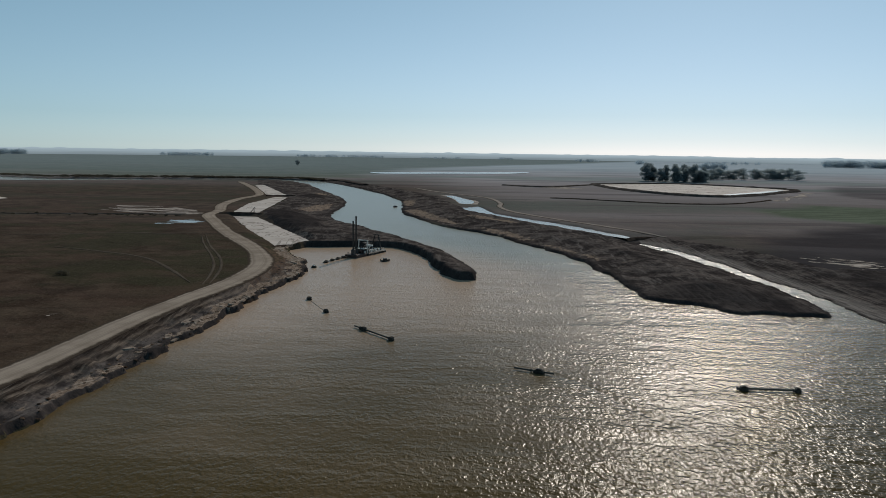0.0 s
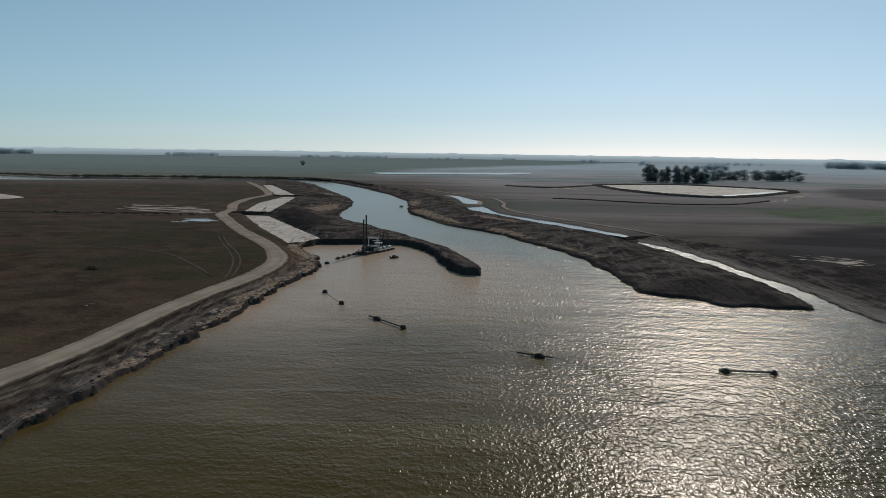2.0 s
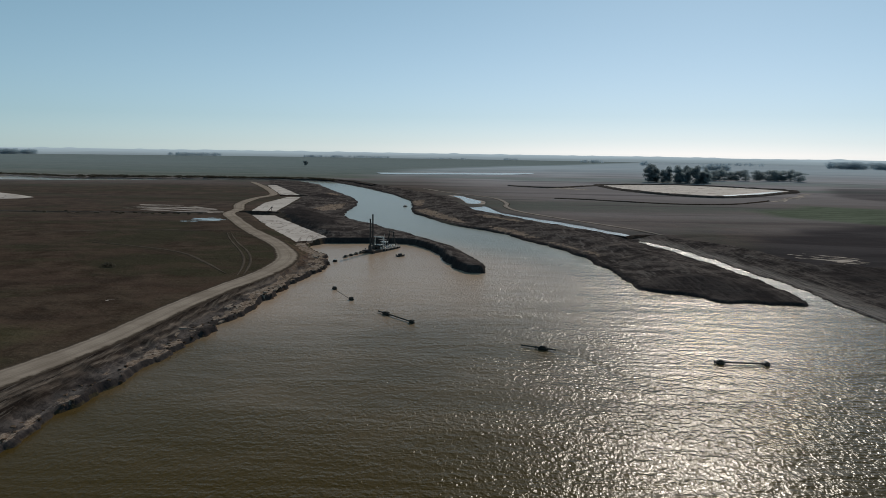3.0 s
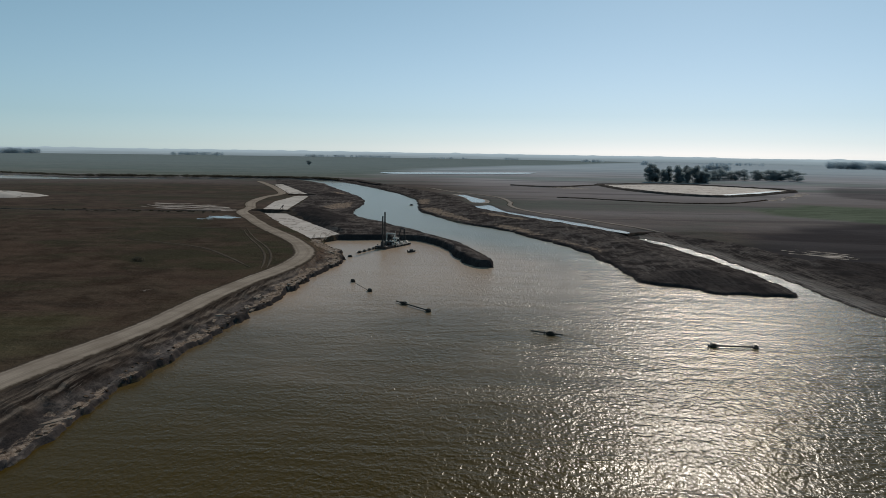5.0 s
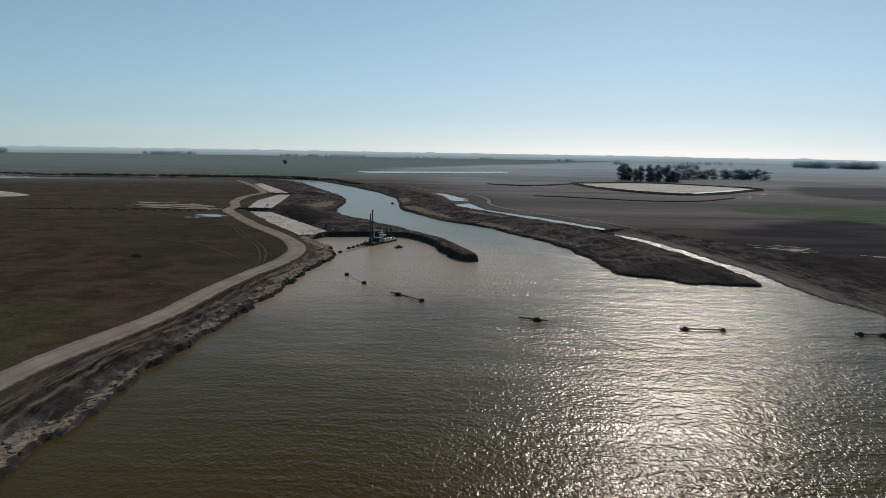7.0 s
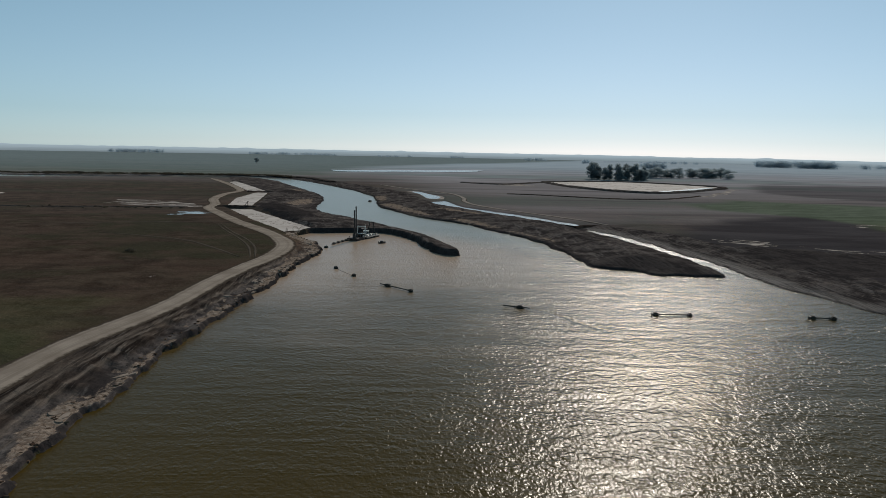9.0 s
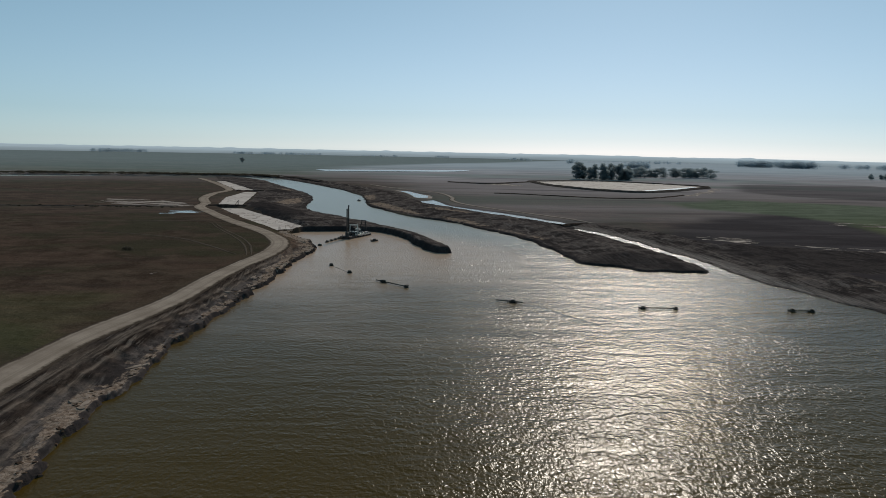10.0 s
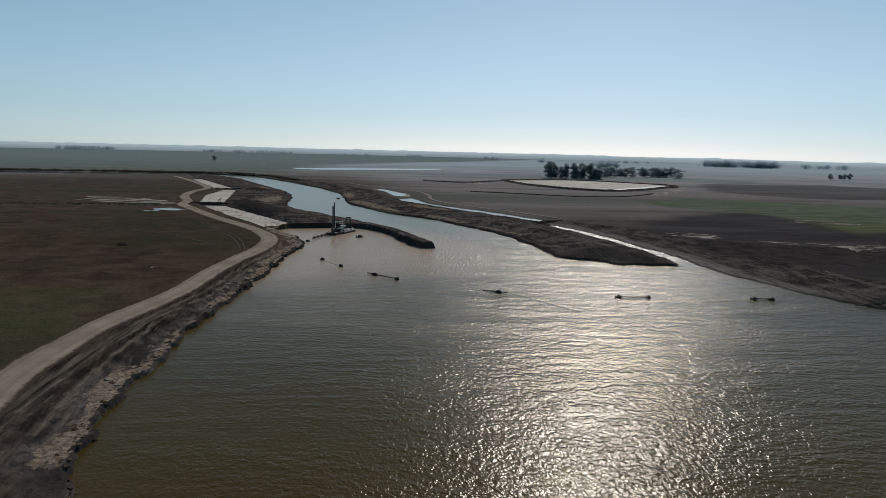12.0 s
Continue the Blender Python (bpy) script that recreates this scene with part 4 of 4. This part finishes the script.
def outfall(x, y):
    """The pipe that fills the silt cells, with its raised end."""
    t = thing("outfall_pipe", pose(x, y, GROUND_Z - 0.6, 0, 0, 35), "dark outfall pipe leaning on a post over the silt cell", "pipe")
    part("pipe", rod((-2.6, 0, 0.1), (0.4, 0, 3.4), 0.17), RUBBER, t)
    part("mouth", rod((0.3, 0, 3.4), (0.8, 0, 2.8), 0.2), STEEL, t)
    for s in (-1, 1):
        part("post", rod((0, 0.9 * s, -0.6), (0, 0.15 * s, 3.3), 0.1), STEEL, t)


outfall(-115.5, 423.0)


def shore_pipe(a, b):
    a, b = Vector(a), Vector(b)
    t = thing("shore_pipe", Matrix.Translation(a), "dark dredging pipe climbing the muddy bank", "dredging pipe")
    d = b - a
    part("pipe", rod((0, 0, 0), d.to_tuple(), 0.15, sides=12), PIPE, t)
    for k in (0.3, 0.65):
        part("flange", rod((d * k).to_tuple(), (d * (k + 0.015)).to_tuple(), 0.24), STEEL, t)


shore_pipe((123.6, 105.8, 0.3), (138.0, 106.2, height(138.0, 106.2) + 0.3))


# ---- the dredger ----
def build_dredger():
    way = 62.0
    t = thing("dredger", pose(-35.0, 266.6, 0, 0, 0, way), "small cutter dredger with two tall dark spuds and white cabin", "dredger")
    # local x runs from the stern (spuds) to the bow (cutter ladder)
    bm = box(7.6, 5.6, 1.7, (2.7, 0, -0.6), 0.15)
    part("stern_hull", bm, RUST, t, "rust-brown low steel stern pontoon")
    for s in (-1, 1):
        hull = part("side_hull", box(12.6, 1.9, 1.5, (13.8, 2.1 * s, -0.6), 0.15), HULL, t)
        part("gunwale", box(12.4, 1.7, 0.1, (13.8, 2.1 * s, 0.9), 0.02), DECK, hull, "worn pale deck edge")
        for k in range(4):
            part("fender", rod((8.6 + 3.0 * k, 3.12 * s, 0.1), (8.6 + 3.0 * k, 3.12 * s, 0.8), 0.22, sides=10), RUBBER, hull)
    part("deck", box(9.0, 2.2, 0.25, (9.6, 0, 0.85), 0.03), DECK, t)
    part("stern_deck", box(7.2, 5.2, 0.08, (2.7, 0, 1.1), 0.02), RUST, t)
    for x, y, top in ((-0.6, -1.1, 14.0), (3.6, 0.5, 15.4)):
        spud = part("spud", rod((x, y, -2.0), (x, y, top), 0.31, sides=14), STEEL, t, "tall dark steel spud pole")
        part("spud_cap", rod((x, y, top), (x, y, top + 0.5), 0.42, r2=0.28), STEEL, spud)
        guide = part("spud_guide", box(1.4, 1.3, 2.2, (x, y, 1.1), 0.1), HULL, t)
        part("collar", rod((x, y, 3.3), (x, y, 3.7), 0.5, sides=14), STEEL, guide)
        part("hoist_wire", rod((x + 0.45, y, 3.4), (x + 0.1, y, top - 1.0), 0.04, sides=6), STEEL, spud)
    house = part("engine_house", box(4.4, 3.0, 1.5, (8.0, 0, 1.1), 0.12), STEEL, t, "grey engine housing")
    part("engine_roof", box(4.6, 3.2, 0.12, (8.0, 0, 2.6), 0.04), WHITE, house)
    for k in range(3):
        part("vent", box(0.5, 0.5, 0.5, (6.6 + 1.3 * k, 0.6, 2.72), 0.05), STEEL, house)
        for s in (-1, 1):
            part("louvre", box(0.8, 0.06, 0.8, (6.7 + 1.3 * k, 1.52 * s, 1.4), 0.01), HULL, house)
    cabin = part("cabin", box(2.3, 2.3, 2.3, (12.2, 0.3, 1.1), 0.1), WHITE, t, "white control cabin")
    part("cabin_roof", box(2.6, 2.6, 0.16, (12.2, 0.3, 3.4), 0.05), WHITE, cabin)
    for k in range(2):
        for s in (-1, 1):
            part("window", box(0.75, 0.05, 0.9, (11.7 + 1.0 * k, 0.3 + 1.16 * s, 2.1), 0.01), GLASS, cabin)
            part("window", box(0.05, 0.75, 0.9, (12.2 + 1.16 * s, -0.2 + 1.0 * k, 2.1), 0.01), GLASS, cabin)
    for x, y in ((5.8, -2.2), (14.4, 1.9), (16.2, -2.1)):
        part("drum", rod((x, y, 1.05), (x, y, 1.95), 0.35, sides=12), WHITE, t)
    for x, y, a, b, c in ((5.4, 1.6, 0.9, 0.7, 0.8), (10.6, -1.9, 1.2, 0.8, 0.9), (13.9, -1.6, 0.8, 1.1, 1.0), (16.4, 1.7, 1.0, 0.8, 0.7), (17.6, -1.6, 0.7, 0.7, 0.9)):
        part("deck_box", box(a, b, c, (x, y, 1.05), 0.06), WHITE if b > 0.75 else STEEL, t)
    # gantries over the deck and at the bow
    for x, high, name in ((7.4, 5.9, "gantry"), (17.2, 7.2, "bow_gantry")):
        for s in (-1, 1):
            part(name + "_leg", rod((x, 2.2 * s, 1.0), (x + 0.3, (2.0 if x < 9 else 0.9) * s, high), 0.22), WHITE if x < 9 else STEEL, t)
        part(name + "_beam", box(0.55, 4.6 if x < 9 else 3.0, 0.45, (x + 0.3, 0, high - 0.2), 0.05), WHITE if x < 9 else STEEL, t)
    part("awning", box(2.4, 3.0, 0.14, (9.4, -0.6, 4.6), 0.03), STEEL, t, "grey deck awning")
    for x in (10.9,):
        for s in (-1, 1):
            part("awning_post", rod((x - 0.5, 1.4 * s - 0.6, 1.0), (x - 0.5, 1.4 * s - 0.6, 4.6), 0.1, sides=8), STEEL, t)
    ladder = part("cutter_ladder", box(9.0, 1.1, 0.9, (18.6, 0, 0.6), 0.08, Matrix.Rotation(radians(9), 4, "Y")), STEEL, t, "rusty cutter ladder")
    part("cutter_head", rod((22.6, 0, -0.2), (23.8, 0, -0.5), 0.8, r2=0.35), STEEL, ladder)
    part("winch", rod((15.2, -0.9, 1.6), (15.2, 0.9, 1.6), 0.55), STEEL, t)
    for s in (-1, 1):
        for k in range(10):
            x = 6.2 + 1.3 * k
            part("rail_post", rod((x, 3.0 * s, 1.1), (x, 3.0 * s, 2.1), 0.035, sides=6), WHITE, t)
        part("rail", rod((6.2, 3.0 * s, 2.1), (17.9, 3.0 * s, 2.1), 0.035, sides=6), WHITE, t)
        part("rail", rod((6.2, 3.0 * s, 1.6), (17.9, 3.0 * s, 1.6), 0.03, sides=6), WHITE, t)
    for a, b in (((3.6, 0.5, 4.0), (7.7, 0, 5.9)), ((7.7, 0, 5.9), (17.5, 0, 7.2)), ((17.5, 0, 7.2), (21.5, 0, 1.0))):
        part("cable", rod(a, b, 0.04, sides=6), STEEL, t)
    # bracing, mast, ladder hoist and stern clutter
    for s in (-1, 1):
        part("brace", rod((14.6, 1.6 * s, 1.0), (17.4, 0.95 * s, 6.6), 0.1, sides=8), STEEL, t)
        part("gantry_brace", rod((7.5, 2.1 * s, 3.2), (9.6, 2.1 * s, 1.1), 0.1, sides=8), WHITE, t)
    part("bow_gantry_crossbar", rod((17.35, -1.5, 4.2), (17.35, 1.5, 4.2), 0.12, sides=8), STEEL, t)
    part("mast", rod((12.2, 0.3, 3.5), (12.2, 0.3, 6.6), 0.06, sides=8), WHITE, t)
    part("exhaust", rod((7.0, -0.9, 2.6), (7.0, -0.9, 4.2), 0.14, sides=10), RUST, t)
    part("pump", rod((5.4, -1.0, 1.7), (5.4, 0.6, 1.7), 0.7, sides=16), RUST, t, "rusty pump casing")
    for k, (x, y) in enumerate(((0.8, -2.1), (0.2, 2.0), (5.4, 2.1), (4.4, -2.2))):
        part("bollard", rod((x, y, 1.3), (x, y, 1.85), 0.17, r2=0.22), STEEL, t)
    part("discharge_pipe", rod((-3.2, 0.9, 0.5), (7.0, 0.9, 1.45), 0.24), RUBBER, t)


build_dredger()


def work_boat(x, y, way, long, label):
    t = thing("boat", pose(x, y, 0, 0, 0, way), label, "boat", "work boats")
    bm = bmesh.new()
    prof = ((-0.5, 0.8, 0.0), (-0.2, 1.0, 0.0), (0.2, 0.95, 0.01), (0.42, 0.6, 0.03), (0.5, 0.1, 0.05))
    rings = []
    for f, w, rise in prof:
        hw = 0.17 * long * w
        rings.append([bm.verts.new((f * long, s * hw * k, z + rise * long)) for s, k, z in ((-1, 0.6, -0.25), (-1, 1.0, 0.5), (-1, 0.88, 0.5), (-1, 0.55, 0.12), (1, 0.55, 0.12), (1, 0.88, 0.5), (1, 1.0, 0.5), (1, 0.6, -0.25))])
    for a, b in zip(rings, rings[1:]):
        for k in range(8):
            bm.faces.new((a[k], a[(k + 1) % 8], b[(k + 1) % 8], b[k]))
    bm.faces.new(rings[0])
    bm.faces.new(rings[-1][::-1])
    bmesh.ops.recalc_face_normals(bm, faces=bm.faces)
    part("hull", bm, HULL, t)
    for k in (-0.22, 0.1):
        part("thwart", box(0.3, 0.3 * long, 0.07, (k * long, 0, 0.36), 0.01), STEEL, t)
    motor = part("motor", box(0.35, 0.4, 0.6, (-0.53 * long, 0, 0.45), 0.08), RUBBER, t)
    part("shaft", rod((-0.55 * long, 0, -0.4), (-0.55 * long, 0, 0.5), 0.07), STEEL, motor)
    part("cargo", box(1.5, 1.0, 0.95, (-0.05 * long, 0, 0.3), 0.2), HULL, t)
    return t


def build_bushes():
    rng = random.Random(8)
    t = thing("bush", Matrix(), "low dark leafless shrub in the grass", "bush", "hedge shrubs")
    v, f = leaves(rng, [(0, 0, 0.8, 1.6, 0.9), (1.1, 0.3, 0.6, 1.1, 0.7), (-1.0, -0.2, 0.5, 1.0, 0.6)], 260, 0.22)
    part("stem", rod((0, 0, -0.2), (0, 0, 1.2), 0.12, r2=0.03, sides=6), BARK, t)
    new("crown", mesh_of("crown", v, f, BRUSH)).parent = t
    places = [(-245 + 6.5 * k + rng.uniform(-4, 4), 392 + 0.2 * math.sin(k) + rng.uniform(-4, 3)) for k in range(16)] + [(-250 + 5 * k + rng.uniform(-3, 3), 394 + rng.uniform(-4, 4)) for k in range(18)] + [(-115.5, 207)]
    for k, (x, y) in enumerate(places):
        m = pose(x, y, height(x, y) - 0.1, 0, 0, rng.uniform(0, 360))
        s = rng.uniform(0.35, 0.85) if k < len(places) - 1 else 1.2
        ob = copy_thing(t, m) if k else t
        ob.matrix_world = m
        ob.scale = (s, s, s * 0.8)


build_bushes()


def thicket(line, tall, count, seed):
    """Reeds and scrub along a far bank."""
    rng = random.Random(seed)
    lobes = []
    for x, y in curve_through(line, 5):
        h = tall * rng.uniform(0.5, 1.0)
        lobes.append((x + rng.uniform(-4, 4), y + rng.uniform(-5, 5), GROUND_Z + h * 0.3, 7.0, h * 0.5))
    v, f = leaves(rng, lobes, count, 0.8)
    tagged(new("reeds", mesh_of("reeds", v, f, BRUSH)), "dark reeds and scrub along the far river bank", "reeds", "bank scrub", "stuff")


thicket([(-490, 868), (-440, 884), (-380, 893), (-330, 908), (-262, 912)], 3.4, 5200, 4)
thicket([(-760, 950), (-640, 925), (-575, 906), (-500, 872)], 2.6, 3200, 5)
thicket([(-255, 917), (-190, 915), (-150, 885)], 2.6, 2200, 6)


def build_clods():
    """Broken blocks of bank lying on the slumped bench."""
    rng = random.Random(12)
    verts, faces = [], []
    line = curve_through(LEFT_BANK[3:], 0.45)
    spots = []
    for x, y in line:
        if y > -15 and rng.random() < 0.6:
            spots.append((x - rng.uniform(-0.6, 3.5), y + rng.uniform(-0.8, 0.8)))
    zs = heights(spots)
    for (x, y), z in zip(spots, zs):
        if z < -0.25:
            continue
        size = rng.choice((0.12, 0.16, 0.22, 0.3, 0.4, 0.5))
        turn = Euler((rng.gauss(0, 0.18), rng.gauss(0, 0.18), rng.uniform(0, 6.3))).to_matrix()
        n, k = rng.randrange(5, 8), len(verts)
        ring = [(math.cos(6.283 * i / n) * rng.uniform(0.6, 1.1), math.sin(6.283 * i / n) * rng.uniform(0.5, 0.9)) for i in range(n)]
        for sc, h in ((1.1, -0.5), (1.0, 0.22), (0.8, 0.38)):
            for a, b in ring:
                verts.append(Vector((x, y, z)) + turn @ Vector((a * sc * size, b * sc * size, h * size * rng.uniform(0.5, 0.9))))
        for r in range(2):
            for i in range(n):
                j = (i + 1) % n
                faces.append((k + r * n + i, k + r * n + j, k + r * n + n + j, k + r * n + n + i))
        faces.append(tuple(k + 2 * n + i for i in range(n)))
    tagged(new("bank_clods", mesh_of("bank_clods", verts, faces, CLOD)), "broken clods of dried mud slumped along the bank", "clods", kind="stuff")


build_clods()


def build_slabs():
    """Pale plates of dried crust, broken off along the edge of the bank."""
    rng = random.Random(31)
    line = [p for p in curve_through(LEFT_BANK[3:], 1.0) if p[1] > 24]
    spots = []
    for k in range(4, len(line) - 4):
        x, y = line[k]
        if noise.noise((0.0, y * 0.07, 4.0)) + 0.35 * noise.noise((0.0, y * 0.3, 7.0)) + (0.16 if y > 115 else 0.0) < 0.22:
            continue
        way = math.atan2(line[k + 4][1] - line[k - 4][1], line[k + 4][0] - line[k - 4][0])
        if rng.random() < 0.8:
            spots.append((x - rng.uniform(1.3, 6.5 if y > 115 else 4.5), y + rng.uniform(-0.5, 0.5), way))
    zs = heights([p[:2] for p in spots])
    verts, faces = [], []
    for (x, y, way), z in zip(spots, zs):
        if z < 0.5:
            continue
        long, wide, thick = rng.uniform(0.8, 3.2), rng.uniform(0.35, 1.0), rng.uniform(0.05, 0.12)
        turn = Euler((rng.gauss(0, 0.05), rng.gauss(0, 0.05), way + rng.gauss(0, 0.25))).to_matrix()
        n, k = rng.randrange(6, 10), len(verts)
        ring = [(long * math.cos(6.283 * i / n) * rng.uniform(0.7, 1.1), wide * math.sin(6.283 * i / n) * rng.uniform(0.6, 1.15)) for i in range(n)]
        for h, sc in ((-0.25, 1.05), (thick, 1.0)):
            for a, b in ring:
                verts.append(Vector((x, y, z)) + turn @ Vector((a * sc, b * sc, h)))
        for i in range(n):
            j = (i + 1) % n
            faces.append((k + i, k + j, k + n + j, k + n + i))
        faces.append(tuple(k + n + i for i in range(n)))
    tagged(new("crust_slabs", mesh_of("crust_slabs", verts, faces, CRUST)), "pale broken plates of dried mud along the bank", "slabs", kind="stuff")


build_slabs()

def build_mound(x, y, wide, tall):
    """A heap of pale silt, with gullied sides."""
    verts, faces, rings, sides = [], [], 7, 28
    for r in range(rings + 1):
        for k in range(sides):
            a, f = 6.2832 * k / sides, r / rings
            w = wide * f * (1 + 0.25 * noise.noise((2 * math.cos(a), 2 * math.sin(a), 3)))
            z = GROUND_Z - 0.2 + tall * (1 - f * f) * (1 + 0.3 * noise.noise((5 * math.cos(a), 5 * math.sin(a), 2 * f)))
            verts.append((x + 1.5 * w * math.cos(a), y + w * math.sin(a), z))
    for r in range(rings):
        for k in range(sides):
            j = (k + 1) % sides
            faces.append((r * sides + k, (r + 1) * sides + k, (r + 1) * sides + j, r * sides + j))
    tagged(new("silt_heap", mesh_of("silt_heap", verts, faces, SILT, True)), "broad heap of pale dry silt on the grass", "silt heap", kind="structure")


build_mound(-352, 500, 22, 3.6)

work_boat(-21.2, 258.2, 38, 4.0, "small dark work boat lying near the dredger")
work_boat(-34.4, 508, 60, 4.5, "small pale boat out on the river")
